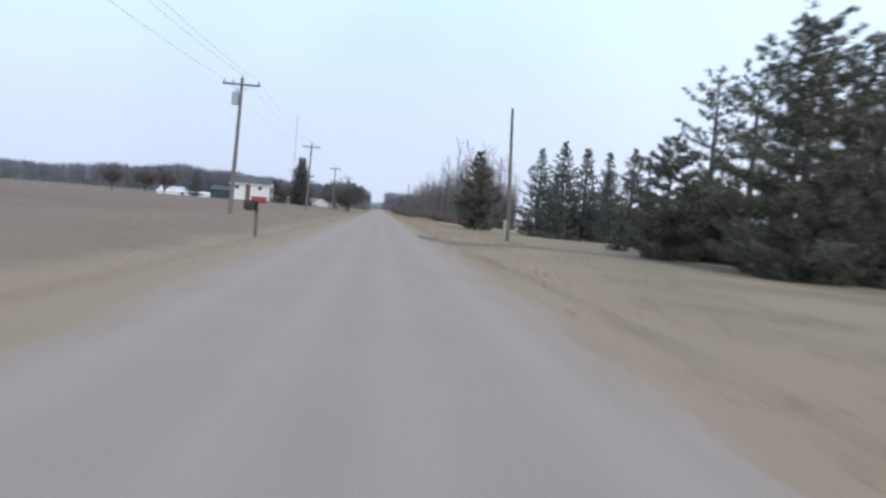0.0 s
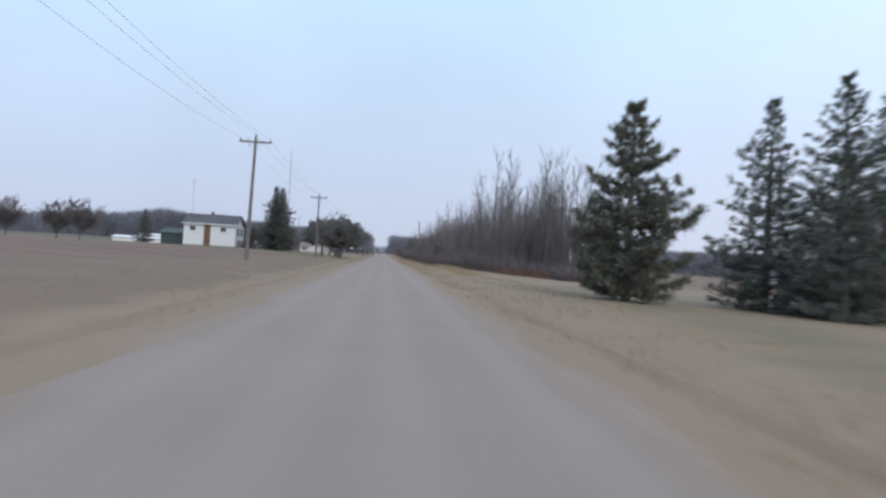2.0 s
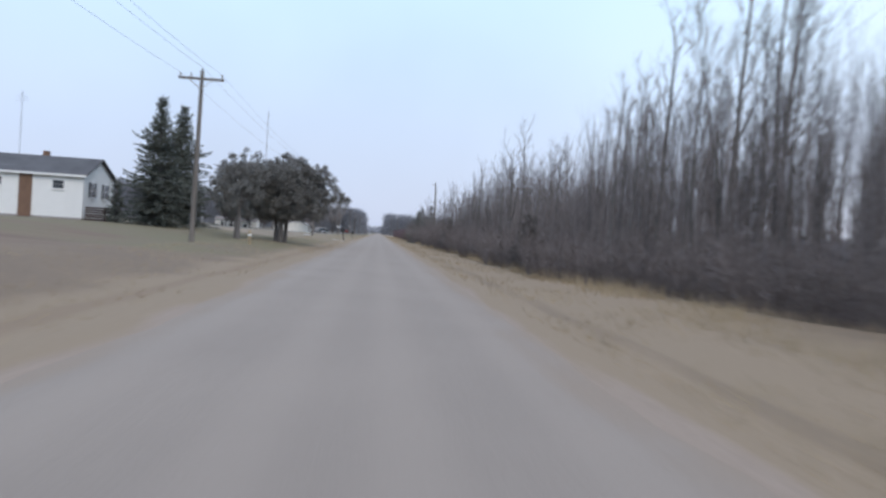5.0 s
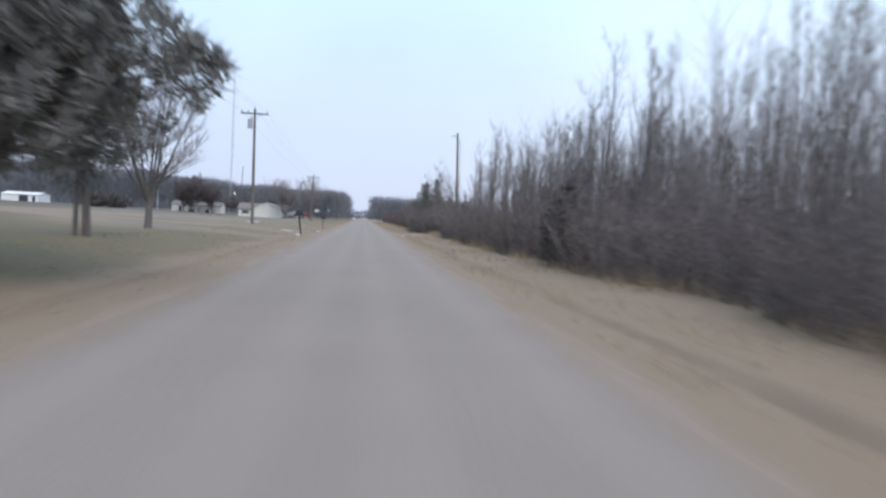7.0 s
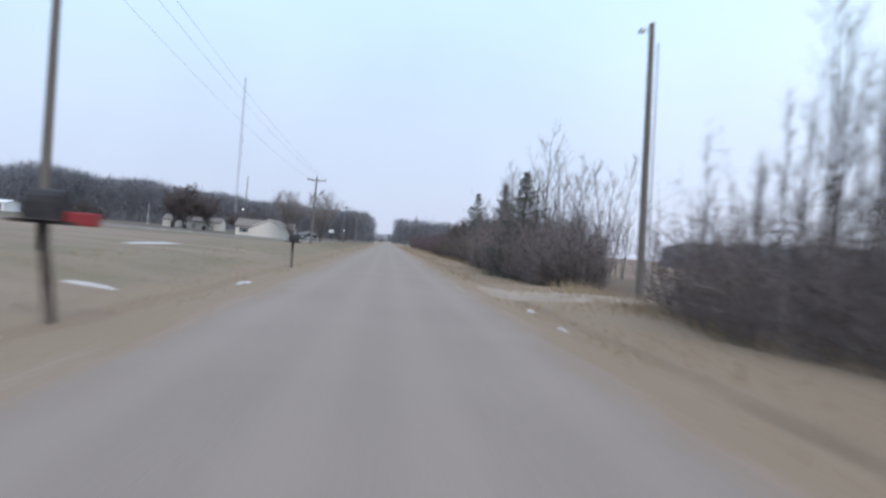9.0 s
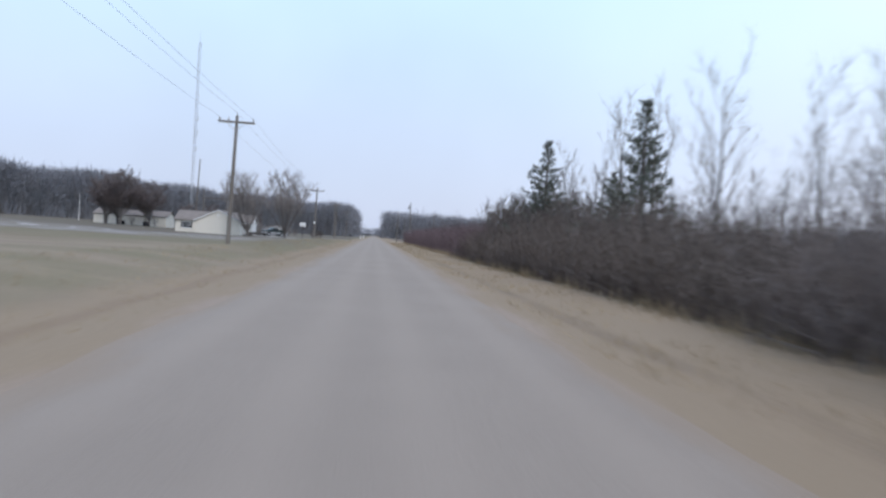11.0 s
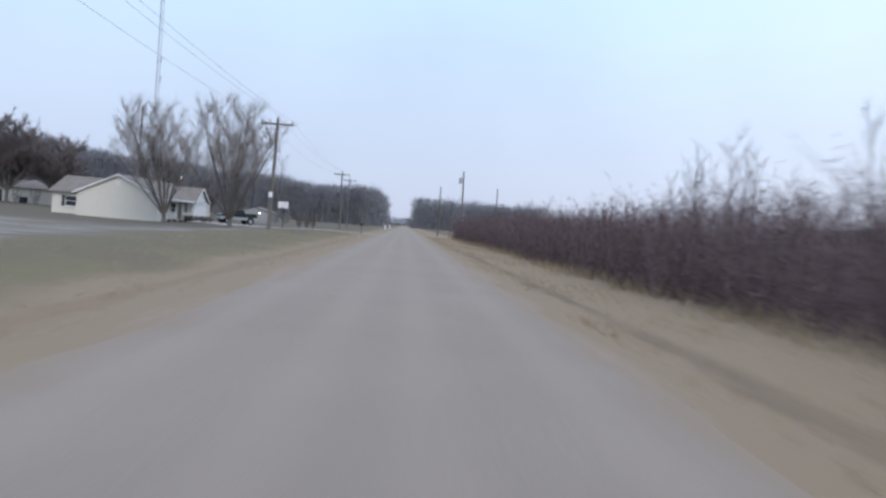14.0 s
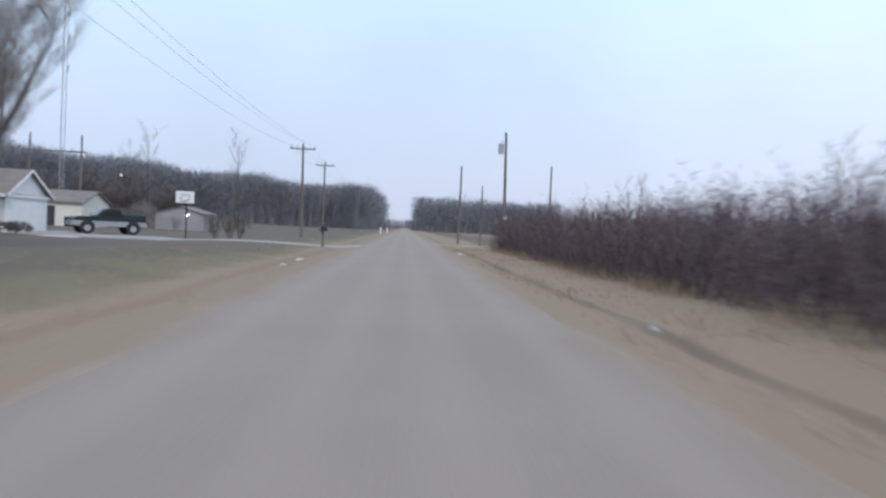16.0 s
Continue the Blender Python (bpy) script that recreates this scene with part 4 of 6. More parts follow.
for k, (x, y, h) in enumerate(((11.5, 301.3, 8.3), (14.3, 296, 5.9), (12.7, 318.5, 4.0), (12.6, 286.8, 8.4), (19.9, 110.4, 4.4), (7.8, 249.0, 5.4))):
    put(TALL, k, place(x, y, k * 90, h / (9.6, 10.0, 9.2)[k % 3]))
for k, (x, y, sc) in enumerate(((13.4, 295.0, 0.72), (15.0, 291.0, 0.80), (14.4, 299.0, 0.66), (16.2, 297.0, 0.84), (12.6, 289.5, 0.70), (17.0, 302.0, 0.75), (9.7, 216.5, 0.66), (10.4, 219.5, 0.70), (9.6, 222.0, 0.62), (10.6, 224.0, 0.66), (9.3, 226.2, 0.56), (10.2, 228.2, 0.60), (8.9, 228.6, 0.50), (11.2, 226.6, 0.64), (11.6, 229.0, 0.62))):
    put(STAND, k, place(x, y, k * 47, sc))
SHRUB = [[stem_tree("dense tall leafless shrub among the brush", 140 + q, 4.7, 1.5, 0.035, 6, M_UNDER, stems=8, group="tall shrubs", lean=(0.03, 0.5), clear=0.08, up=1.4, sub=4, twigs=3, twig_len=0.65, twig_r=0.0075, name="bare_shrub"), False] for q in range(2)]
for k, (x, y, sc) in enumerate(((10.4, 306.5, 0.98), (12.0, 308.6, 0.95), (11.3, 303.0, 1.08), (13.5, 305.0, 1.15), (12.6, 299.6, 1.1), (10.6, 299.0, 0.95), (14.2, 309.0, 1.0), (11.8, 294.5, 1.0), (9.9, 303.0, 0.8), (13.2, 301.5, 1.2))):
    put(SHRUB, k, place(x, y, k * 83, sc * (0.68 + 0.32 * smooth(295, 303, y))))
PALE = [[stem_tree("pale grey leafless shrub beside the garage", 160, 4.4, 1.5, 0.03, 6, M_WILLOW, stems=9, group="pale shrubs", lean=(0.05, 0.6), clear=0.08, up=1.2, sub=4, twigs=5, twig_len=0.65, twig_r=0.008, name="bare_shrub"), False]]
DENSE = [[stem_tree("dense dark brown leafless shrub above the verge brush", 150 + q, 4.9, 1.5, 0.035, 6, M_MIXED, stems=12, group="tall shrubs", lean=(0.03, 0.5), clear=0.08, up=1.3, sub=4, twigs=5, twig_len=0.65, twig_r=0.0085, name="bare_shrub"), False] for q in range(2)]
for k, (x, y, sc) in enumerate(((10.2, 307.5, 0.92), (9.8, 304.5, 0.95), (11.0, 305.6, 1.1), (12.6, 306.8, 1.12), (10.3, 301.0, 1.0), (12.2, 302.6, 1.15), (11.6, 298.6, 1.08), (13.6, 299.5, 1.1), (10.0, 297.4, 0.9),
                                (11.2, 295.4, 1.0), (12.9, 294.6, 1.05), (9.9, 293.5, 0.85), (14.0, 303.2, 1.15), (11.0, 309.6, 0.88), (12.8, 310.4, 0.9), (14.6, 307.0, 1.05), (9.8, 284.0, 0.95), (10.8, 280.5, 1.0), (11.8, 287.0, 1.05), (10.2, 289.0, 0.95), (11.5, 283.0, 1.1), (13.0, 290.5, 1.1), (12.6, 279.0, 1.05), (-13.0, 417.8, 0.38), (-12.1, 418.2, 0.42), (-11.3, 417.9, 0.36))):
    put(DENSE, k, place(x, y, k * 71, sc * (0.68 + 0.32 * smooth(295, 303, y))))
for k, (x, y, sc) in enumerate(((-29.8, 450.5, 0.75), (-31.4, 452.0, 0.85), (-22.0, 451.0, 0.7), (-20.6, 453.0, 0.6), (-25.6, 449.5, 0.5), (-30.5, 456.0, 0.9), (-33.2, 453.5, 0.7))):
    put(PALE, k, place(x, y, k * 71, sc))
for k, (x, y, sc) in enumerate(((-67.0, 446.5, 0.55), (-64.2, 447.0, 0.62), (-60.5, 446.2, 0.58), (-57.2, 446.8, 0.62), (-55.0, 446.0, 0.5))):
    put(SHRUB, k, place(x, y, k * 71, sc))
for k in range(84):
    y = rt.uniform(150, 178) if k < 18 else rt.uniform(178, 228)
    f = thicket_front(y) + 1.0
    x = f + 9.0 * rt.random() ** 1.1
    put(SHRUB, k, place(x, y, rt.uniform(0, 360), (rt.uniform(0.40, 0.58) if y < 198 else rt.uniform(0.6, 0.95) - 0.15 * smooth(207, 214, y)) + 0.15 * smooth(1.0, 6.0, x - f)))
edge_tree = stem_tree("leafless forked tree leaning out from the end of the thicket", 58, 10.0, 4.0, 0.11, 11, stems=2, lean=(0.02, 0.08), bias=(0.17, -0.03), clear=0.25, up=0.9, sub=6, twigs=5, twig_len=0.8, twig_r=0.0066)
edge_tree.matrix_basis = place(17.9, 112.6)
brush("rusty_weeds", "rust-brown dead weeds at the foot of the thicket", M_RUST, 15, 620,
      lambda r: (lambda y: (thicket_front(y) - 1.4 + 2.6 * r.random(), y))(r.gauss(119.5, 3.2)), lambda x, y, r: r.uniform(0.3, 1.0), 0.010, 4, 0.3)
brush("thicket_brush", "tangled grey-brown leafless brush under the trees", M_UNDER, 3, 9200,
      lambda r: (lambda y: (thicket_front(y) + max(1.5, 20 - thicket_front(y)) * r.random() ** 1.8, y))(r.uniform(110, 230)), lambda x, y, r: (r.uniform(1.2, 2.4) if r.random() < 0.92 else r.uniform(2.2, 3.6)) * (0.55 + 0.45 * smooth(113, 130, y)) * (1 + 0.3 * smooth(174, 184, y)), 0.0105, 12, 0.62)
brush("thicket_poles", "crowd of thin upright leafless saplings within the thicket", M_TWIG, 16, 1900,
      lambda r: (lambda y: (lambda f: (f + max(2.0, 20.0 + 10 * smooth(132, 155, y) - f) * r.random(), y))(thicket_front(y) + 3.4))(112 + 117 * r.random() ** 0.85), lambda x, y, r: (r.uniform(4.2, 7.4) if r.random() < 0.6 else r.uniform(7.0, 9.8)) * (0.7 + 0.3 * smooth(112, 128, y)) * (0.85 + 0.15 * smooth(9, 14, x)), 0.040, 22, 0.95, 0.07, 0.28, True)
brush("clump_brush", "leafless brush round a small clump of trees", M_UNDER, 4, 2600,
      lambda r: (lambda y: (6.9 + (3.4 + 0.2 * (y - 241)) * r.random(), y))(r.uniform(241, 266)), lambda x, y, r: r.uniform(1.2, 3.3) + 1.7 * r.random() * smooth(243, 250, y) * (1 - 0.6 * smooth(257, 264, y)), 0.012, 13, 0.7)
brush("mixed_brush", "tall tangled brown brush along the verge", M_MIXED, 5, 5400,
      lambda r: (7.5 + 10 * r.random() ** 1.6, r.uniform(264, 316)), lambda x, y, r: (r.uniform(1.7, 4.1) + 0.9 * r.random() * smooth(300, 306, y)) * (0.6 + 0.4 * smooth(7.6, 10.0, x)) * (0.6 + 0.4 * smooth(266, 276, y)) * (1 - 0.45 * smooth(304, 316, y)), 0.012, 12, 0.6, 0.2)
brush("hedge_brush", "dense reddish-brown leafless scrub thicket", M_BRUSH, 6, 10600,
      lambda r: (7.8 + 0.4 * math.sin(r.random() * 6) + 16 * r.random() ** 1.6, r.uniform(308, 423)), lambda x, y, r: r.uniform(2.35, 3.15) + 0.5 * smooth(8.5, 12, x) + (r.uniform(0.3, 0.7) if r.random() < 0.012 else 0), 0.0125, 11, 0.48)
brush("young_saplings", "thin leafless saplings standing over the scrub", M_TWIG, 13, 170,
      lambda r: (13 + 26 * r.random(), r.uniform(335, 440)), lambda x, y, r: r.uniform(2.6, 4.3), 0.022, 7, 0.5, 0.16)
BUSH = [[clump_tree("dark rounded evergreen bush in the verge", 61, 2.2, [(0.1, 0, 0.06)], [(0, 0, 0.95, 1.2, 0.95), (0.2, 0.1, 1.5, 0.85, 0.75), (-0.5, -0.2, 1.2, 0.8, 0.8)], M_JUNIPER, 190, 40, "verge bushes", "evergreen_bush", 0.24, 0.019), False]]
UPBUSH = [[clump_tree("tall dark narrow evergreen bush in the verge", 62, 3.0, [(0.08, 0, 0.06)], [(0, 0, 0.85, 0.85, 0.85), (0.1, 0.05, 1.6, 0.7, 0.75), (0.0, 0.0, 2.35, 0.42, 0.6)], M_JUNIPER, 200, 38, "verge bushes", "evergreen_bush", 0.22, 0.017), False]]
for k, (x, y, s) in enumerate(((8.4, 155.0, 0.98), (7.6, 188.8, 1.05))):
    put(UPBUSH, 0, place(x, y, k * 130, s))
for k, (x, y, s) in enumerate(((8.0, 171.5, 0.5), (7.8, 175.6, 0.62), (8.2, 205.0, 0.8))):
    put(BUSH, 0, place(x, y, k * 100, s))

# yard trees on the other side of the road
YARD = [[spruce("tall dark blue-green spruce beside the white house", s, 12.3, 4.6, group="house spruces", dense=2.0, open_top=0.35, fat=0.07, lobe=0.16, power=0.95), False] for s in (71, 72)]
put(YARD, 0, place(-20.0, 188.2, 0, 0.98))
put(YARD, 1, place(-19.8, 195.0, 40, 1.0))
cedar = clump_tree("broad round-crowned dark cedar with several trunks", 81, 7.2, [(0.3, 0.1, 0.2), (-0.4, 0.2, 0.18), (0.0, -0.4, 0.17)],
                   [(0, 0, 4.0, 2.7, 2.2), (1.7, 0.6, 4.5, 1.6, 1.6), (-1.5, -0.4, 4.3, 1.8, 1.7), (0.3, 0.3, 5.7, 1.7, 1.4), (2.4, -0.5, 3.4, 1.2, 1.0), (-2.6, 0.4, 3.6, 1.1, 0.9), (0.4, -1.8, 5.0, 1.2, 1.2), (3.2, 0.3, 4.3, 1.5, 1.2), (2.4, 0.5, 5.5, 1.3, 1.0), (4.2, 0.0, 3.4, 1.0, 0.8), (-1.6, 0.6, 5.6, 1.2, 0.9), (-0.4, 0.2, 2.7, 2.4, 1.2), (1.8, -0.3, 2.6, 1.7, 1.0), (-1.9, -0.5, 2.6, 1.4, 1.0)], M_CEDAR, 1050, 42, "lawn cedars", size=0.34, fat=0.034)
cedar.matrix_basis = place(-7.0, 176.8)
cedar_b = clump_tree("open-crowned cedar with a thin trunk on the lawn", 82, 6.6, [(0.1, 0, 0.16), (-0.2, 0.2, 0.10)],
                     [(0, 0, 3.6, 1.9, 1.9), (0.5, 0.2, 5.2, 1.5, 1.2), (-0.8, 0, 4.6, 1.2, 1.2)], M_CEDAR, 150, 30, "lawn cedars", size=0.36, fat=0.045)
cedar_b.matrix_basis = place(-9.5, 171.9)
cedar_c = clump_tree("smaller dark cedar behind the broad one", 83, 7.0, [(0.1, 0, 0.15)],
                     [(0, 0, 3.8, 2.2, 2.2), (0.4, 0.2, 5.2, 1.6, 1.4)], M_CEDAR, 270, 30, "lawn cedars", size=0.38, fat=0.055)
cedar_c.matrix_basis = place(-11.8, 184.0)
cedar_d = copy_thing(cedar_b, place(-8.6, 189.5, 70, 1.02))
maple = stem_tree("leafless spreading lawn tree with a short trunk", 91, 8.3, 2.9, 0.08, 11, group="yard trees", stems=8, fork=1.5, lean=(0.02, 0.84), clear=0.1, up=0.65, sub=7, twigs=7, twig_len=0.75, twig_r=0.0065)
maple.matrix_basis = place(-10.6, 203.9)
WILLOW = dict(material=M_WILLOW, group="willows in the yard", fork=0.9, short=0.9, clear=0.28, up=1.05, sub=9, twigs=11, twig_len=1.05, twig_r=0.0045, name="willow_tree")
willow = stem_tree("leafless willow with many upright stems", 92, 11.9, 4.0, 0.095, 9, stems=17, lean=(0.03, 0.86), bias=(-0.02, 0.0), **WILLOW)
willow.matrix_basis = place(-15.9, 391.4)
willow_b = stem_tree("leafless willow leaning away from the road", 97, 11.6, 4.0, 0.095, 9, stems=16, lean=(0.03, 0.84), bias=(-0.22, -0.05), **WILLOW)
willow_b.matrix_basis = place(-23.4, 395.7)
DOME = [[stem_tree("dense round leafless yard tree", 95, 8.6, 4.3, 0.075, 9, group="yard trees", stems=14, fork=1.3, lean=(0.03, 0.95), clear=0.12, up=0.6, sub=7, twigs=13, twig_len=0.62, twig_r=0.016, material=M_BROWNTWIG), False]]
for k, (x, y, s) in enumerate(((-64.0, 437.2, 1.2), (-60.2, 436.4, 1.22), (-54.8, 441.0, 1.02), (-62.0, 440.0, 1.15), (-41.0, 476.0, 0.66), (-47.5, 478.0, 0.7), (-54.0, 476.0, 0.66), (-35.5, 479.0, 0.6))):
    put(DOME, 0, place(x, y, k * 70, s))
for k, (x, y, s) in enumerate(((-46.5, 166.0, 0.58), (-52.5, 172.0, 0.56), (-58.0, 167.0, 0.56), (52.0, 108.0, 0.85))):
    put(DOME, 0, place(x, y, k * 40 + 20, s))
lone_b = copy_thing(TALL[1][0], place(-51.0, 211.0, 30, 0.70))
hedge_d = clump_tree("dark overgrown evergreen shrubs in the field", 84, 4.0, [(0.2, 0, 0.1), (-0.8, 0.2, 0.1)],
                     [(-2.0, 0, 1.6, 2.0, 1.6), (1.4, 0.3, 1.5, 2.0, 1.5), (4.0, 0, 1.1, 1.4, 1.1)], M_JUNIPER, 240, 34, "field shrubs", "evergreen_shrub")
hedge_d.matrix_basis = place(-79.0, 402.0, 0, 1.45)


def woods(name, label, seed, count, where, hmin, hmax, twig_r=0.12, twigs=46, edge=0.0):
    """A distant leafless wood: trunks, rounded crowns of rising twigs, and undergrowth that closes the foot."""
    rnd = random.Random(seed)
    nr = np.random.RandomState(seed)
    p = []
    for _ in range(count):
        x, y = where(rnd)
        p.append((x, y, gz(x, y) - 0.1))
    p = np.array(p)
    h = nr.uniform(hmin, hmax, size=(count, 1)) * (1 + 0.05 * np.sin(p[:, :1] * 0.11 + p[:, 1:2] * 0.07))
    h *= 1 + edge * np.clip((p[:, :1] + 185) / 60, 0, 1)
    wide = nr.uniform(0.17, 0.26, size=(count, 1)) * h
    top = p + np.concatenate([nr.normal(scale=0.5, size=(count, 2)), 0.86 * h], 1)
    g = Geo()
    g.tubes(p, top, 0.13, 0.04, 3)
    for k in range(twigs):
        t = nr.uniform(0.06, 0.9, size=(count, 1)) ** 0.8
        a = nr.uniform(0, 6.28, size=(count, 1))
        rr = wide * np.sqrt(np.clip(1 - ((t - 0.48) / 0.52) ** 2, 0.06, 1)) * nr.uniform(0, 1, size=(count, 1)) ** 0.6
        b = p + (top - p) * t * 1.02 + np.concatenate([np.cos(a) * rr, np.sin(a) * rr, 0 * rr], 1)
        length = nr.uniform(0.06, 0.13, size=(count, 1)) * h
        d = np.concatenate([np.cos(a) * 0.45, np.sin(a) * 0.45, 0.55 + 0 * a], 1) + nr.normal(scale=0.45, size=(count, 3))
        g.slivers(b, b + d * length, twig_r * nr.uniform(0.9, 2.0, size=count))
    for k in range(13):
        q = p + np.concatenate([nr.normal(scale=1.5, size=(count, 2)), 0 * h], 1)
        d = np.concatenate([nr.normal(scale=0.05, size=(count, 2)) * h, nr.uniform(0.12, 0.30, size=(count, 1)) * h], 1)
        g.slivers(q, q + d, twig_r * 3.0)
    return solid(name, g, M_FAR_HAZED, label, "woods", kind="stuff")


NEAR_EDGE = ((-13, 680), (-45, 660), (-80, 610), (-130, 480), (-190, 470))
FAR_EDGE = ((-190, 470), (-300, 470), (-480, 480), (-800, 520))


def along(edge, share):
    """A spot in a belt of trees behind a bent edge; share: the part of the trees up to the end of each stretch."""
    def spot(r):
        u = r.random()
        k = min(i for i in range(len(share)) if u <= share[i])
        t = r.random()
        depth = 45 * r.random() ** 1.3
        (x0, y0), (x1, y1) = edge[k], edge[k + 1]
        return x0 + (x1 - x0) * t - depth * 0.15, y0 + (y1 - y0) * t + depth
    return spot


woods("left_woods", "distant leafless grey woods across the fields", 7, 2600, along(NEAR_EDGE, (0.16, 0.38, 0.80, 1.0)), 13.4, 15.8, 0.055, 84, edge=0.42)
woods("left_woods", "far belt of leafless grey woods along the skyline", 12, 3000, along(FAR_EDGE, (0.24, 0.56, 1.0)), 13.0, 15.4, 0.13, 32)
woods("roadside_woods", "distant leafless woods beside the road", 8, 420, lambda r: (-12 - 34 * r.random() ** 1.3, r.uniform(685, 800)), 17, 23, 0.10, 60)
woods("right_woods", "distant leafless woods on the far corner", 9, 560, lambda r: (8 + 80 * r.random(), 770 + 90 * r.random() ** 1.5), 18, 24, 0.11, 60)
EDGE_R = ((230, 700), (150, 600), (114, 480), (126, 385), (165, 350), (240, 332), (360, 322))


def right_edge(r):
    k = min(int(r.random() ** 0.8 * 6), 5)
    t, depth = r.random(), r.random() ** 1.3
    (xa, ya), (xb, yb) = EDGE_R[k], EDGE_R[k + 1]
    return xa + (xb - xa) * t + 35 * depth, ya + (yb - ya) * t + 25 * depth


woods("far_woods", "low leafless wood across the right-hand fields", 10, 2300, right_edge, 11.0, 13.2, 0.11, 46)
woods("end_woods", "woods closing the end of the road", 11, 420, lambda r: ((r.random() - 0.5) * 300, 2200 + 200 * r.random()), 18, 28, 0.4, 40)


# ---- utility poles and wires ----
def utility_pole(x, y, ztop, lean, label, arm=True, transformer=False, arm_w=2.4, lamp=False, r=0.15, marker=False, group="roadside utility poles", can_side=-1):
    z0 = gz(x, y)
    ob = thing("utility_pole", label, "utility pole", (x, y, z0 - 0.05), group=group)
    h = ztop - z0 + 0.05
    g = Geo()
    g.lathe([(lean * t, 0.02 * math.sin(3 * t + y), h * t, r * (1 - 0.36 * t)) for t in (0, 0.15, 0.3, 0.45, 0.6, 0.75, 0.9, 1.0)], 14)
    part("pole", g, M_POLE, ob)
    if arm:
        za = h - 0.45
        part("crossarm", Geo().box(lean, -0.16, za, arm_w, 0.10, 0.13), M_POLE, ob, bevel=0.01)
        for s in (-1, 1):
            part("brace", Geo().tubes([(lean, -0.17, za - 0.55)], [(lean + s * 0.62, -0.2, za - 0.06)], 0.018, 0.018, 4), M_GREYMETAL, ob)
        for off in (-arm_w / 2 + 0.1, -arm_w * 0.22, arm_w / 2 - 0.1):
            g = Geo()
            zs = ((0.06, 0.018), (0.14, 0.05), (0.19, 0.03), (0.23, 0.045), (0.30, 0.025))
            for (za0, r0), (za1, r1) in zip(zs, zs[1:]):
                g.tubes([(lean + off, -0.16, za + za0)], [(lean + off, -0.16, za + za1)], r0, r1, 8)
            part("insulator", g, M_PORCELAIN, ob)
        part("top_pin", Geo().tubes([(lean, 0, h - 0.02)], [(lean, 0, h + 0.22)], 0.035, 0.03, 6), M_PORCELAIN, ob)
    if transformer:
        zc = h - 1.75
        g = Geo()
        cx = lean + can_side * 0.36
        g.tubes([(cx, -0.05, zc), (cx, -0.05, zc + 0.75)], [(cx, -0.05, zc + 0.75), (cx, -0.05, zc + 0.84)], [0.22, 0.24], [0.22, 0.19], 14)
        can = part("transformer", g, M_GREYMETAL, ob, "grey steel transformer can")
        part("bushing", Geo().tubes([(cx + 0.08, -0.05, zc + 0.8)], [(cx + 0.08, -0.05, zc + 1.08)], 0.04, 0.025, 8), M_PORCELAIN, can)
    if lamp:
        g = Geo().tubes([(lean, 0, h - 0.38), (lean - 0.2, -0.08, h - 0.26)], [(lean - 0.2, -0.08, h - 0.26), (lean - 0.38, -0.15, h - 0.30)], 0.025, 0.025, 6)
        g.lathe([(lean - 0.42, -0.17, h - 0.42, 0.13), (lean - 0.42, -0.17, h - 0.34, 0.12), (lean - 0.42, -0.17, h - 0.26, 0.05)], 10)
        part("lamp_arm", g, M_GREYMETAL, ob, "small bracket with a yard light")
        part("conduit", Geo().tubes([(0.24, -0.05, 0.3)], [(lean * 0.8 + 0.2, -0.05, h * 0.93)], 0.03, 0.03, 6), M_GREYMETAL, ob)
    if marker:
        part("meter_box", Geo().box(0.0, -0.2, 2.6, 0.26, 0.12, 0.42), M_TRIM, ob, "white box on the pole", bevel=0.01)
    return ob


LEFT = ((-9.0, 48.95, 9.04, 0.22, True), (-9.56, 104.1, 9.57, 0.19, False), (-9.32, 158.2, 9.41, 0.06, False), (-9.2, 230.8, 10.45, -0.15, True),
        (-9.26, 304.5, 8.78, 0.15, False), (-9.34, 375.9, 8.5, 0.13, False), (-9.28, 435.3, 8.81, -0.2, False), (-10.4, 463.0, 9.5, 0.0, False), (-9.6, 520.0, 9.5, 0.0, False))
for k, (x, y, zt, ln, tr) in enumerate(LEFT):
    utility_pole(x, y, zt, ln, "weathered wooden pole with a crossarm" + (" and a grey transformer" if tr else ""), transformer=tr, marker=k == 5)
utility_pole(8.9, 46.1, 8.28, -0.38, "slim weathered service pole without a crossarm", arm=False, r=0.13, group="service poles")
utility_pole(9.78, 235.5, 10.0, -0.36, "service pole with a yard light and conduit", arm=False, lamp=True, group="service poles")
utility_pole(8.75, 424.2, 9.49, -0.25, "service pole with a transformer by the side road", arm=False, transformer=True, marker=True, group="service poles")
utility_pole(15.3, 438.8, 8.3, 0.0, "plain wooden pole behind the scrub", arm=False, r=0.13, group="service poles")
utility_pole(6.2, 440.5, 8.0, 0.0, "plain wooden pole beyond the side road", arm=False, r=0.13, group="service poles")
utility_pole(7.7, 433.0, 5.6, 0.0, "short pale pole at the side road corner", arm=False, r=0.09, group="service poles")
utility_pole(-46.3, 451.0, 18.5, 0.5, "very tall dark pole behind the ranch house", arm=False, r=0.2, group="service poles")

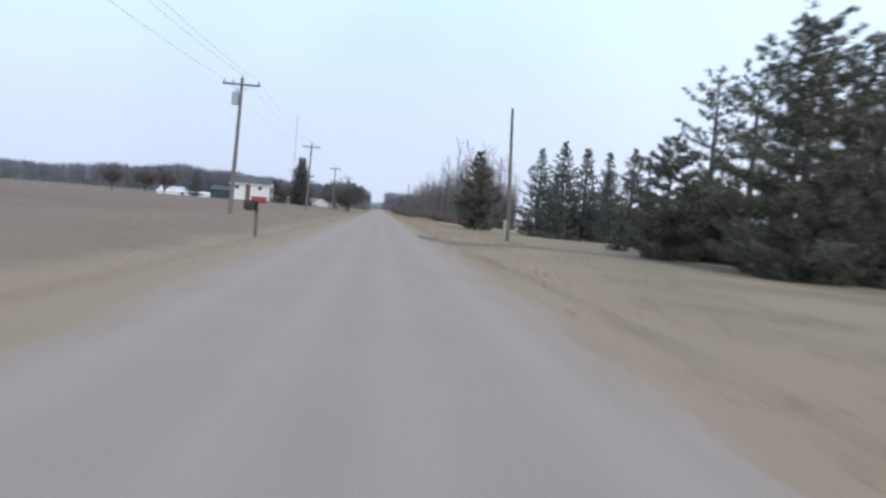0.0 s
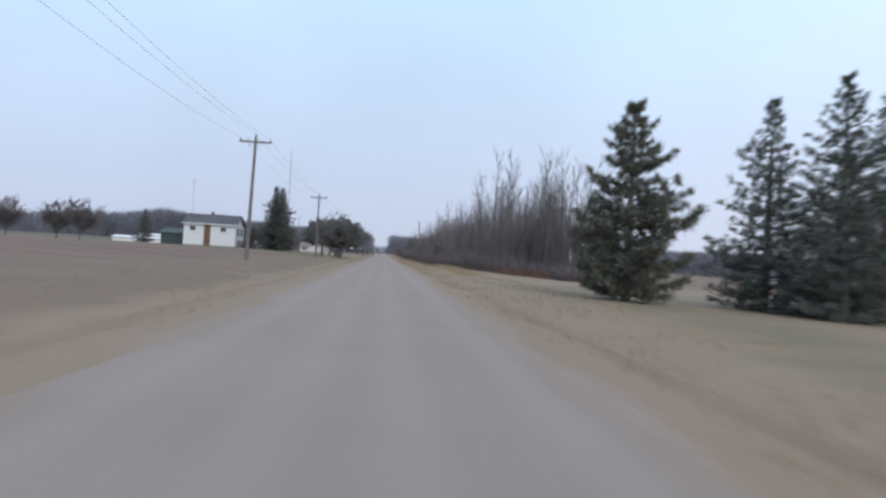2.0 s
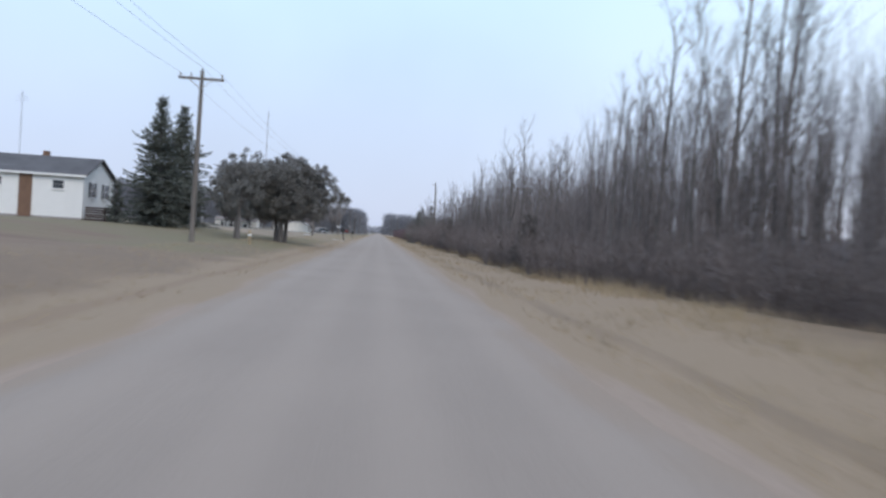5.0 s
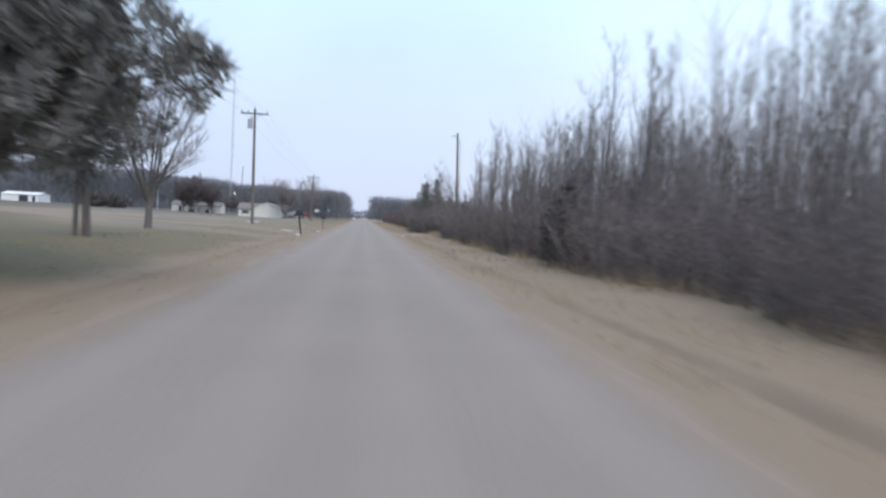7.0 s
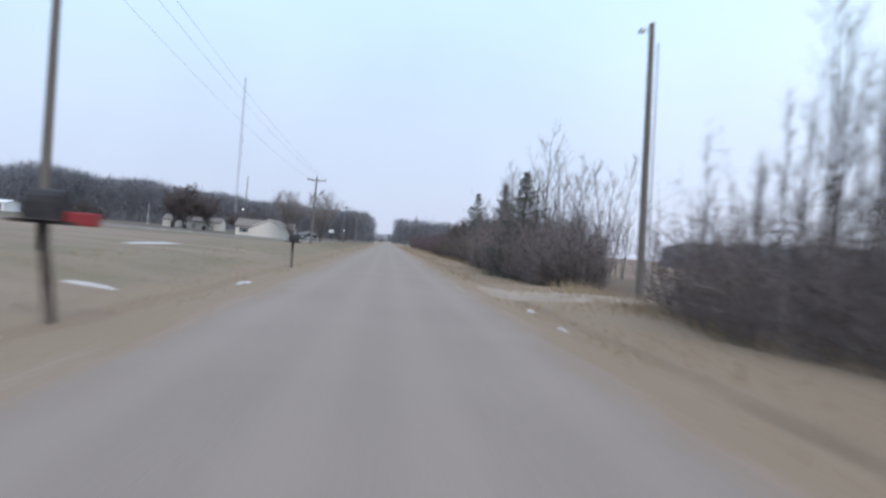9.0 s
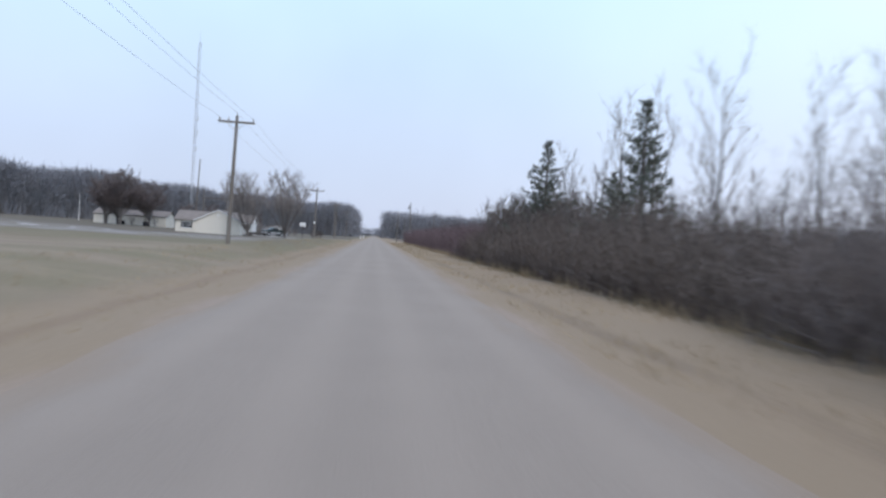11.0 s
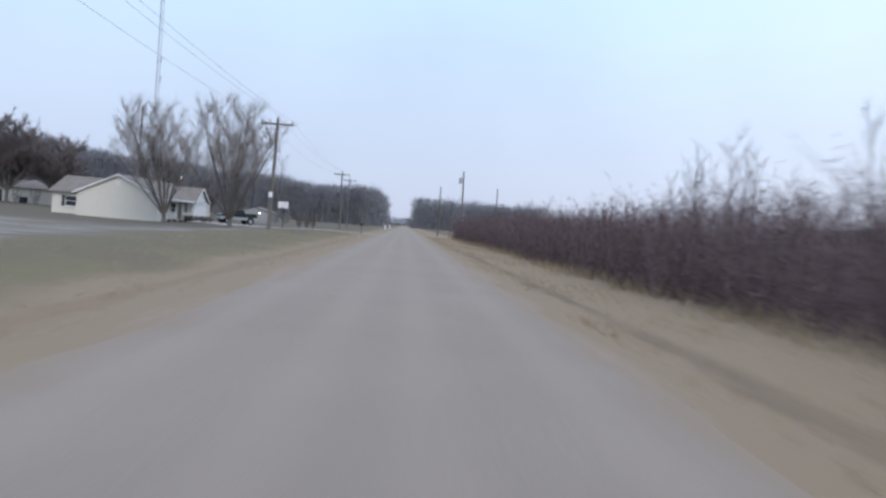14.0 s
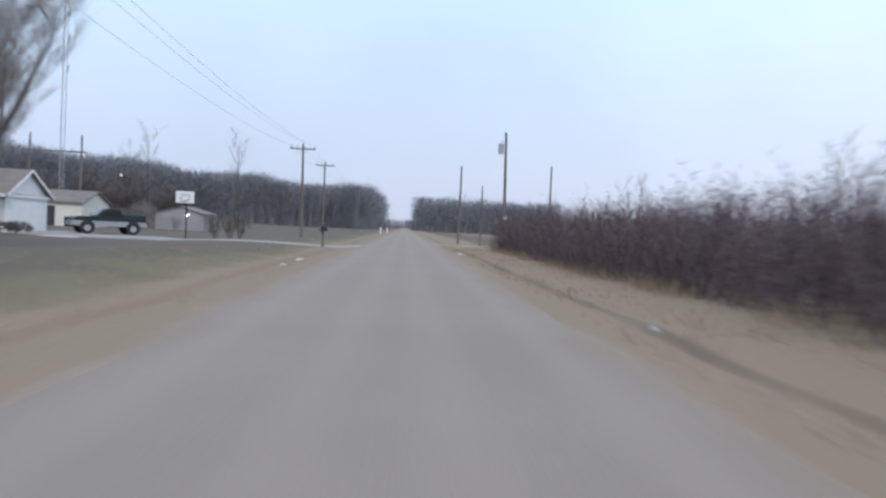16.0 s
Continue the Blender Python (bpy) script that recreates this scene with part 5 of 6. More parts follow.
for off in (-1.08, 0.0, 1.08):
    g = Geo()
    pts = []
    first = (-9.0, -8.0, 9.2, 0.1, False)
    poles = (first,) + LEFT
    for (x0, y0, z0, l0, _), (x1, y1, z1, l1, _) in zip(poles, poles[1:]):
        up = 0.2 if off == 0 else -0.18
        for s in range(16):
            t = s / 16
            pts.append((x0 + l0 + off + (x1 + l1 - x0 - l0) * t, y0 - 0.1 + (y1 - y0) * t, z0 + up + (z1 - z0) * t - 4 * 0.75 * t * (1 - t)))
    g.tubes(pts[:-1], pts[1:], 0.007, 0.007, 4)
    solid("power_line", g, M_DARKMETAL, "thin sagging overhead power wire", "power line", group="overhead wires")


# ---- radio tower ----
def radio_tower(x, y, h):
    z0 = gz(x, y)
    ob = thing("radio_tower", "tall thin grey lattice radio tower", "radio tower", (x, y, z0 - 0.05))
    w = 0.42
    legs = [(w * math.cos(a), w * math.sin(a)) for a in (0.5, 2.594, 4.689)]
    for lx, ly in legs:
        part("leg", Geo().tubes([(lx, ly, 0)], [(lx, ly, h)], 0.05, 0.05, 5), M_GREYMETAL, ob)
    a, b = [], []
    n = int(h / 1.2)
    for i in range(n):
        for k in range(3):
            p, q = legs[k], legs[(k + 1) % 3]
            lo, hi = i * h / n, (i + 1) * h / n
            a += [(*p, lo), (*p, hi)]
            b += [(*q, hi), (*q, hi)]
    part("bracing", Geo().tubes(a, b, 0.02, 0.02, 3), M_GREYMETAL, ob)
    for zz, s in ((h * 0.5, 1.0), (h * 0.58, 0.8), (h * 0.42, 0.7)):
        part("antenna", Geo().tubes([(0.5, 0, zz)], [(0.5 + 0.3 * s, 0, zz + 1.6 * s)], 0.12, 0.10, 6).box(0.4, 0, zz, 0.5, 0.1, 0.1), M_GREYMETAL, ob)
    part("top_mast", Geo().tubes([(0, 0, h)], [(0, 0, h + 3)], 0.04, 0.02, 5), M_GREYMETAL, ob)


radio_tower(-57.0, 490.0, 58.0)


def h_frame(x, y):
    z0 = gz(x, y)
    ob = thing("transmission_structure", "dark two-pole timber transmission structure behind the house", "transmission structure", (x, y, z0 - 0.05))
    for s in (-1, 1):
        part("pole", Geo().tubes([(s * 3.1, 0, 0)], [(s * 3.1, 0, 11.0)], 0.16, 0.11, 8), M_POLE, ob)
    part("crossarm", Geo().box(0, 0, 8.9, 7.4, 0.14, 0.18), M_POLE, ob, bevel=0.01)
    for off in (-2.0, -0.7, 0.7, 2.0):
        part("insulator", Geo().tubes([(off, 0, 8.98)], [(off, 0, 9.35)], 0.05, 0.03, 8), M_PORCELAIN, ob)


h_frame(-42.6, 457.0)


# ---- houses ----
def window(parent, x, y, z, w, h, facing, shutters=True):
    """A framed window on a wall that faces 'S' (towards -y) or 'E' (towards +x)."""
    def b(dx, dz, sw, sh, out, th):
        if facing == "S":
            return Geo().box(x + dx, y - out, z + dz, sw, th, sh)
        return Geo().box(x + out, y + dx, z + dz, th, sw, sh)
    fr = part("window", b(0, 0, w + 0.16, h + 0.16, 0.02, 0.08), M_TRIM, parent, "white framed window", bevel=0.008)
    part("pane", b(0, h * 0.25, w, h * 0.46, 0.066, 0.012), M_GLASS, fr)
    part("pane", b(0, -h * 0.25, w, h * 0.46, 0.066, 0.012), M_GLASS, fr)
    part("sill", b(0, -h / 2 - 0.1, w + 0.26, 0.05, 0.06, 0.12), M_TRIM, fr)
    if shutters:
        for s in (-1, 1):
            part("shutter", b(s * (w / 2 + 0.08 + 0.2), 0, 0.36, h + 0.1, 0.03, 0.06), M_SHUTTER, parent, "dark louvred shutter", bevel=0.006)


def gable_roof_x(x0, x1, y0, y1, ze, zr, over=0.35, th=0.16):
    """Two roof slopes with the ridge along x."""
    ym = (y0 + y1) / 2
    k = (zr - ze) / (ym - y0)
    g = Geo()
    for ya, s in ((y0 - over, 1), (y1 + over, -1)):
        za = zr - k * abs(ym - ya)
        g.prism([(ya, za), (ym, zr), (ym, zr + th), (ya, za + th)][::s], "x", x0 - over, x1 + over)
    return g


def gable_roof_y(x0, x1, y0, y1, ze, zr, over=0.35, th=0.16):
    xm = (x0 + x1) / 2
    k = (zr - ze) / (xm - x0)
    g = Geo()
    for xa, s in ((x0 - over, 1), (x1 + over, -1)):
        za = zr - k * abs(xm - xa)
        g.prism([(xa, za), (xm, zr), (xm, zr + th), (xa, za + th)][::s], "y", y0 - over, y1 + over)
    return g


def white_house():
    """White gabled house: long side to the south, gable end to the road."""
    x0, x1, y0, y1 = -37.3, -27.6, 190.6, 198.4
    zb = gz(-30, 193)
    ze, zr = 5.0, 6.75
    ym = (y0 + y1) / 2
    ob = thing("white_house", "white two-storey gabled house with grey shingle roof", "house")
    part("wall", Geo().prism([(y0, zb - 0.3), (y1, zb - 0.3), (y1, ze), (ym, zr - 0.02), (y0, ze)], "x", x0, x1), M_WHITE, ob)
    part("foundation", Geo().box((x0 + x1) / 2, ym, zb - 0.05, x1 - x0 + 0.06, y1 - y0 + 0.06, 0.5), M_CONCRETE, ob)
    roof = part("roof", gable_roof_x(x0, x1, y0, y1, ze, zr), M_ROOF, ob, "grey asphalt shingles")
    part("fascia", Geo().box((x0 + x1) / 2, y0 - 0.37, ze - 0.12, x1 - x0 + 0.7, 0.04, 0.2), M_TRIM, roof)
    part("chimney", Geo().box(-33.0, ym + 0.4, zr + 0.2, 0.5, 0.5, 0.9), M_BROWN, roof)
    part("entry_panel", Geo().box(-32.9, y0 - 0.04, (zb + ze) / 2, 1.2, 0.10, ze - zb - 0.15), M_BROWN, ob, "brown stained entry panel and door", bevel=0.01)
    window(ob, -29.9, y0, zb + 3.3, 1.0, 0.8, "S", False)
    window(ob, -35.6, y0, zb + 3.3, 1.0, 0.8, "S", False)
    window(ob, x1, y0 + 2.2, zb + 3.0, 0.9, 1.4, "E")
    window(ob, x1, y0 + 5.6, zb + 3.0, 0.9, 1.4, "E")
    rail = thing("deck", "dark stained wooden deck by the house corner", "deck", (0, 0, 0))
    part("deck_floor", Geo().box(-26.1, 192.0, zb + 0.55, 1.9, 4.4, 0.14), M_DKWOOD, rail)
    for k in range(5):
        part("post", Geo().box(-25.3, 190.0 + k * 1.0, zb + 0.65, 0.1, 0.1, 1.5), M_DKWOOD, rail)
    for k in range(6):
        part("board", Geo().box(-25.24, 192.0, zb + 0.15 + k * 0.22, 0.03, 4.3, 0.17), M_DKWOOD, rail)
        part("board", Geo().box(-26.1, 189.82, zb + 0.15 + k * 0.22, 1.9, 0.03, 0.17), M_DKWOOD, rail)
    shed = thing("shed", "dark green metal shed beside the white house", "shed")
    zs = gz(-46, 200)
    part("wall", Geo().prism([(200, zs - 0.2), (206, zs - 0.2), (206, zs + 2.3), (203, zs + 3.2), (200, zs + 2.3)], "x", -44.2, -38.6), M_GREENM, shed)
    part("roof", gable_roof_x(-44.2, -38.6, 200, 206, zs + 2.3, zs + 3.25, 0.25, 0.1), M_GREENM, shed)
    part("door", Geo().box(-41.8, 199.96, zs + 1.05, 2.4, 0.06, 2.1), M_GREENM, shed, bevel=0.01)
    mast = thing("antenna_mast", "thin grey television mast behind the house", "antenna", (-38.5, 201.0, gz(-38.5, 201)))
    part("mast", Geo().tubes([(0, 0, -0.1)], [(0, 0, 13.5)], 0.05, 0.035, 6), M_GREYMETAL, mast)
    for k in range(4):
        part("element", Geo().tubes([(-0.7 + 0.1 * k, 0, 12.4 + 0.25 * k)], [(0.7 - 0.1 * k, 0, 12.4 + 0.25 * k)], 0.012, 0.012, 4), M_GREYMETAL, mast)
    shrub = copy_thing(SMALL[0][0], place(-24.4, 190.4, 20, 1.22))


white_house()


def ranch_house():
    """Cream ranch house: gable end to the south, porch and garage gable towards the road."""
    x0, x1, y0, y1 = -34.2, -25.7, 400.7, 419.2
    zb = gz(-30, 405)
    ze, zr = zb + 2.55, zb + 4.6
    xm = (x0 + x1) / 2
    ob = thing("ranch_house", "cream-sided ranch house with brown shingle roof", "house")
    part("wall", Geo().prism([(x0, zb - 0.3), (x1, zb - 0.3), (x1, ze), (xm, zr - 0.02), (x0, ze)], "y", y0, 404.2), M_CREAM, ob)
    part("wall", Geo().prism([(x0, zb - 0.3), (x1 - 1.7, zb - 0.3), (x1 - 1.7, ze), (x0, ze)], "y", 404.2, 413.4), M_CREAM, ob)
    part("wall", Geo().prism([(x0, zb - 0.3), (x1, zb - 0.3), (x1, ze), (xm, zr - 0.05), (x0, ze)], "y", 413.4, y1), M_CREAM, ob)
    roof = part("roof", gable_roof_y(x0, x1, y0 + 0.15, y1, ze, zr), M_ROOFB, ob, "brown asphalt shingles")
    k = (zr - ze) / (xm - x0)
    for s in (-1, 1):
        xe = xm + s * (xm - x0 + 0.36)
        ze2 = zr - k * abs(xe - xm)
        part("rake_board", Geo().prism([(xm, zr - 0.02), (xe, ze2 - 0.02), (xe, ze2 + 0.17), (xm, zr + 0.17)][::s], "y", y0 - 0.25, y0 - 0.202), M_TRIM, ob)
    ez = zr - k * (x1 + 0.35 - xm)
    part("fascia", Geo().box(x1 + 0.38, (y0 + y1) / 2, ez + 0.07, 0.04, y1 - y0 + 0.8, 0.2), M_TRIM, ob)
    # garage gable towards the road
    gy0, gy1 = 413.5, 419.1
    gm = (gy0 + gy1) / 2
    part("garage_front", Geo().prism([(gy0, zb - 0.2), (gy1, zb - 0.2), (gy1, zb + 2.5), (gm, zb + 4.15), (gy0, zb + 2.5)], "x", x1 - 3.0, x1 + 0.25), M_WHITE, ob, "white garage gable")
    part("garage_roof", gable_roof_x(x1 - 2.6, x1 + 0.25, gy0, gy1, zb + 2.5, zb + 4.2, 0.3, 0.14), M_ROOFB, ob)
    door = part("garage_door", Geo().box(x1 + 0.27, gm - 0.2, zb + 1.05, 0.06, 4.2, 2.1), M_TRIM, ob, "white panelled garage door", bevel=0.01)
    for r in range(4):
        for c in range(5):
            part("door_panel", Geo().box(x1 + 0.31, gm - 0.2 + (c - 2) * 0.82, zb + 0.3 + r * 0.5, 0.03, 0.68, 0.38), M_TRIM, door)
    for s in (-1, 1):
        part("rake_board", Geo().prism([(gm, zb + 4.18), (gm + s * 3.1, zb + 2.36), (gm + s * 3.1, zb + 2.55), (gm, zb + 4.36)][::s], "x", x1 + 0.56, x1 + 0.60), M_TRIM, ob)
    # porch
    part("porch_floor", Geo().box(x1 - 0.75, 408.8, zb + 0.12, 1.9, 9.0, 0.3), M_CONCRETE, ob)
    for yy in (404.6, 407.0, 409.4, 411.8, 413.1):
        part("porch_post", Geo().box(x1 + 0.05, yy, zb + 1.35, 0.14, 0.14, 2.4), M_TRIM, ob, bevel=0.01)
    for a, b in ((404.7, 406.9), (409.5, 411.7), (411.9, 413.0)):
        part("porch_rail", Geo().box(x1 + 0.05, (a + b) / 2, zb + 1.1, 0.06, b - a, 0.06), M_TRIM, ob)
        for i in range(int((b - a) / 0.18)):
            part("baluster", Geo().box(x1 + 0.05, a + 0.1 + i * 0.18, zb + 0.68, 0.03, 0.03, 0.8), M_TRIM, ob)
    window(ob, x1 - 1.7, 406.0, zb + 1.55, 1.1, 1.3, "E")
    window(ob, x1 - 1.7, 411.4, zb + 1.55, 1.1, 1.3, "E")
    dr = part("front_door", Geo().box(x1 - 1.66, 408.7, zb + 1.3, 0.08, 0.95, 2.05), M_BROWN, ob, "brown front door", bevel=0.01)
    part("door_handle", Geo().box(x1 - 1.58, 409.05, zb + 1.25, 0.08, 0.05, 0.12), M_GREYMETAL, dr)
    # wing set back at the far side
    part("wing_wall", Geo().prism([(406.9, zb - 0.3), (415, zb - 0.3), (415, ze), (411, zr - 0.3), (406.9, ze)], "x", -39.6, x0 + 0.1), M_CREAM, ob)
    part("wing_roof", gable_roof_x(-39.6, x0 + 2.5, 406.9, 415, ze, zr - 0.25), M_ROOFB, ob)
    window(ob, -37.4, 406.9, zb + 1.5, 1.3, 1.15, "S")
    part("vent", Geo().box(xm, y0 - 0.02, zr - 0.9, 0.4, 0.05, 0.5), M_TRIM, ob)
    for k2, (bx, by, s) in enumerate(((-24.6, 403.2, 0.36), (-24.5, 405.0, 0.33), (-24.5, 406.8, 0.36), (-24.7, 401.4, 0.34))):
        put(BUSH, 0, place(bx, by, k2 * 60, s))


ranch_house()


HEDGELET = [[clump_tree("low rounded dark evergreen foundation bush", 66, 0.8, [(0.2, 0, 0.03), (-0.3, 0.1, 0.03)], [(-0.5, 0, 0.40, 0.52, 0.36), (0.45, 0.05, 0.42, 0.55, 0.38), (0.0, 0.0, 0.45, 0.5, 0.36)], M_JUNIPER, 130, 22, "foundation bushes", "evergreen_bush", 0.15, 0.018), False]]
for k, (x, y) in enumerate(((-24.9, 409.6), (-23.6, 411.0))):
    put(HEDGELET, 0, place(x, y, k * 25 - 10, 1.0))


def long_building(name, label, x0, x1, y0, y1, h, rise, wall, roofm, doors=()):
    zb = gz((x0 + x1) / 2, y0)
    ob = thing(name, label, "building")
    ym = (y0 + y1) / 2
    part("wall", Geo().prism([(y0, zb - 0.6), (y1, zb - 0.6), (y1, zb + h), (ym, zb + h + rise - 0.02), (y0, zb + h)], "x", x0, x1), wall, ob)
    part("roof", gable_roof_x(x0, x1, y0, y1, zb + h, zb + h + rise, 0.3, 0.12), roofm, ob)
    for dx, w, hh in doors:
        part("door", Geo().box(dx, y0 - 0.03, zb + hh / 2, w, 0.08, hh), M_SHUTTER if hh > 2 else M_GLASS, ob, bevel=0.01)


long_building("neighbour_house", "low white house behind bare yard trees", -71.0, -53.0, 449.0, 457.0, 2.6, 1.4, M_CREAM, M_ROOFB, ((-68, 0.9, 2.05), (-64, 1.4, 1.1), (-58, 1.4, 1.1)))
long_building("white_barn", "long low white metal barn in the field", -126.5, -114.0, 438.0, 448.0, 2.4, 0.9, M_WHITE, M_TRIM, ((-119, 3.0, 2.1), (-115.5, 1.0, 2.0)))
long_building("field_barn", "low white metal farm building far across the field", -79.0, -61.0, 271.0, 277.0, 1.4, 0.5, M_WHITE, M_TRIM, ((-70, 1.0, 1.3),))
long_building("rear_garage", "pale outbuilding behind the ranch house", -38.5, -32.8, 442.0, 449.0, 2.5, 1.2, M_CREAM, M_ROOFB, ((-36.0, 1.0, 2.05), (-34.0, 1.0, 1.0)))


long_building("far_farmhouse", "small white farmhouse before the far woods", 129.0, 134.5, 287.0, 293.0, 2.2, 1.5, M_WHITE, M_ROOF, ((130.4, 0.9, 1.1), (133.0, 0.9, 1.1)))


# ---- pickup truck ----
def pickup():
    ob = thing("pickup_truck", "dark pickup truck with silver lower sides on the driveway", "truck", (-22.0, 421.2, gz(-22, 421.2) + 0.03), 37.0 + 180)
    # built along x, nose towards +x
    def shell(outline, half, material, name, bev=0.03, label=""):
        return part(name, Geo().prism([(a * 0.94, b + 0.15) for a, b in outline], "y", -half, half), material, ob, label, bevel=bev)
    shell([(-2.75, 0.802), (2.55, 0.802), (2.72, 0.86), (2.70, 1.02), (2.45, 1.12), (0.95, 1.16), (-2.75, 1.14)][::-1], 0.95, M_CARDARK, "body", label="dark green painted body")
    shell([(-2.78, 0.42), (2.60, 0.42), (2.74, 0.55), (2.72, 0.80), (-2.78, 0.80)][::-1], 0.94, M_CARSILVER, "lower_body", label="silver lower body band")
    cab = shell([(-0.95, 1.14), (1.05, 1.14), (0.42, 1.72), (0.25, 1.78), (-0.72, 1.78), (-0.85, 1.72)][::-1], 0.82, M_CARDARK, "cab", 0.04)
    for s in (-1, 1):
        part("side_window", Geo().prism([(-0.68, 1.37), (0.68, 1.37), (0.30, 1.81), (-0.62, 1.81)][::-1], "y", s * 0.825 - 0.01, s * 0.825 + 0.01), M_GLASS, cab)
        for x in (-1.66, 1.58):
            part("wheel_arch", Geo().tubes([(x, s * 0.93, 0.50)], [(x, s * 0.955, 0.50)], 0.52, 0.52, 18), M_BLACK, ob)
            w = part("wheel", Geo().tubes([(x, s * 0.72, 0.42)], [(x, s * 0.98, 0.42)], 0.42, 0.42, 20), M_RUBBER, ob, bevel=0.03)
            part("rim", Geo().tubes([(x, s * 0.965, 0.42)], [(x, s * 0.995, 0.42)], 0.25, 0.23, 14), M_GREYMETAL, w)
        part("headlight", Geo().box(2.50, s * 0.68, 1.07, 0.12, 0.36, 0.18), M_PORCELAIN, ob, bevel=0.01)
        part("tail_light", Geo().box(-2.60, s * 0.86, 1.10, 0.06, 0.14, 0.34), M_RED, ob, bevel=0.01)
        part("mirror", Geo().box(0.85, s * 1.02, 1.39, 0.14, 0.2, 0.18), M_BLACK, ob, bevel=0.01)
        part("bed_wall", Geo().box(-1.74, s * 0.88, 1.39, 1.7, 0.12, 0.22), M_CARDARK, ob, bevel=0.02)
    part("tailgate", Geo().box(-2.58, 0, 1.35, 0.1, 1.76, 0.3), M_CARDARK, ob, bevel=0.02)
    part("bumper", Geo().box(2.60, 0, 0.73, 0.14, 1.84, 0.2), M_CARSILVER, ob, bevel=0.03)
    part("bumper", Geo().box(-2.65, 0, 0.73, 0.14, 1.84, 0.2), M_CARSILVER, ob, bevel=0.03)
    part("windscreen", Geo().prism([(0.94, 1.35), (0.43, 1.83), (0.46, 1.85), (0.97, 1.37)], "y", -0.72, 0.72), M_GLASS, cab)


pickup()


def yard_light(x, y, h):
    """A lit dusk lamp on a bracket at the head of a bare pole."""
    ob = thing("yard_light", "lit yard lamp on a dark wooden pole", "lamp", (x, y, gz(x, y) - 0.05))
    part("pole", Geo().lathe([(0, 0, 0, 0.15), (0, 0, h * 0.6, 0.12), (0, 0, h + 0.6, 0.09)], 10), M_POLE, ob)
    part("bracket", Geo().tubes([(0, -0.05, h + 0.2)], [(0.1, -0.75, h + 0.32)], 0.03, 0.03, 6), M_GREYMETAL, ob)
    hood = part("hood", Geo().lathe([(0.1, -0.85, h + 0.1, 0.26), (0.1, -0.85, h + 0.22, 0.22), (0.1, -0.85, h + 0.36, 0.08)], 12), M_GREYMETAL, ob)
    part("bulb", Geo().lathe([(0.1, -0.85, h - 0.16, 0.06), (0.1, -0.85, h - 0.10, 0.14), (0.1, -0.85, h + 0.02, 0.16), (0.1, -0.85, h + 0.09, 0.16)], 12), M_LAMP, hood, "glowing white refractor")


M_LAMP = bpy.data.materials.new("lit_lamp")
M_LAMP.use_nodes = True
M_LAMP.node_tree.nodes["Principled BSDF"].inputs["Emission Color"].default_value = (1.0, 0.97, 0.90, 1)
M_LAMP.node_tree.nodes["Principled BSDF"].inputs["Emission Strength"].default_value = 5.0
yard_light(-62.0, 529.5, 9.9 - gz(-62.0, 529.5))


# ---- basketball hoop, mailboxes, small things ----
def basketball_hoop(x, y):
    ob = thing("basketball_hoop", "basketball hoop with a white backboard on a dark pole", "basketball hoop", (x, y, gz(x, y) - 0.03))
    part("pole", Geo().tubes([(0, 0.5, 0), (0, 0.5, 2.2)], [(0, 0.5, 2.2), (0, 0.08, 2.9)], 0.055, 0.05, 8), M_BLACK, ob)
    board = part("backboard", Geo().box(0, 0, 3.05, 1.3, 0.05, 0.85), M_TRIM, ob, "white backboard", bevel=0.01)
    for bx, bz, w, h in ((0, 3.20, 0.6, 0.03), (0, 2.81, 0.6, 0.03), (-0.285, 3.005, 0.03, 0.36), (0.285, 3.005, 0.03, 0.36)):
        part("target_line", Geo().box(bx, -0.03, bz, w, 0.012, h), M_BLACK, board)
    a, b = [], []
    for i in range(16):
        t0, t1 = 2 * math.pi * i / 16, 2 * math.pi * (i + 1) / 16
        a.append((0.23 * math.cos(t0), -0.28 + 0.23 * math.sin(t0), 2.72))
        b.append((0.23 * math.cos(t1), -0.28 + 0.23 * math.sin(t1), 2.72))
    part("rim", Geo().tubes(a, b, 0.012, 0.012, 5), M_BLACK, ob)


basketball_hoop(-15.3, 418.0)


def mailbox_shape(g, x, y, z, w=0.19, h=0.24, l=0.5):
    """A round-topped box with its long side along x."""
    out = [(y - w / 2, z), (y + w / 2, z), (y + w / 2, z + h * 0.55)]
    for i in range(1, 6):
        t = math.pi * i / 6
        out.append((y + w / 2 * math.cos(t), z + h * 0.55 + h * 0.45 * math.sin(t)))
    out.append((y - w / 2, z + h * 0.55))
    g.prism(out[::-1], "x", x - l / 2, x + l / 2)
    return g


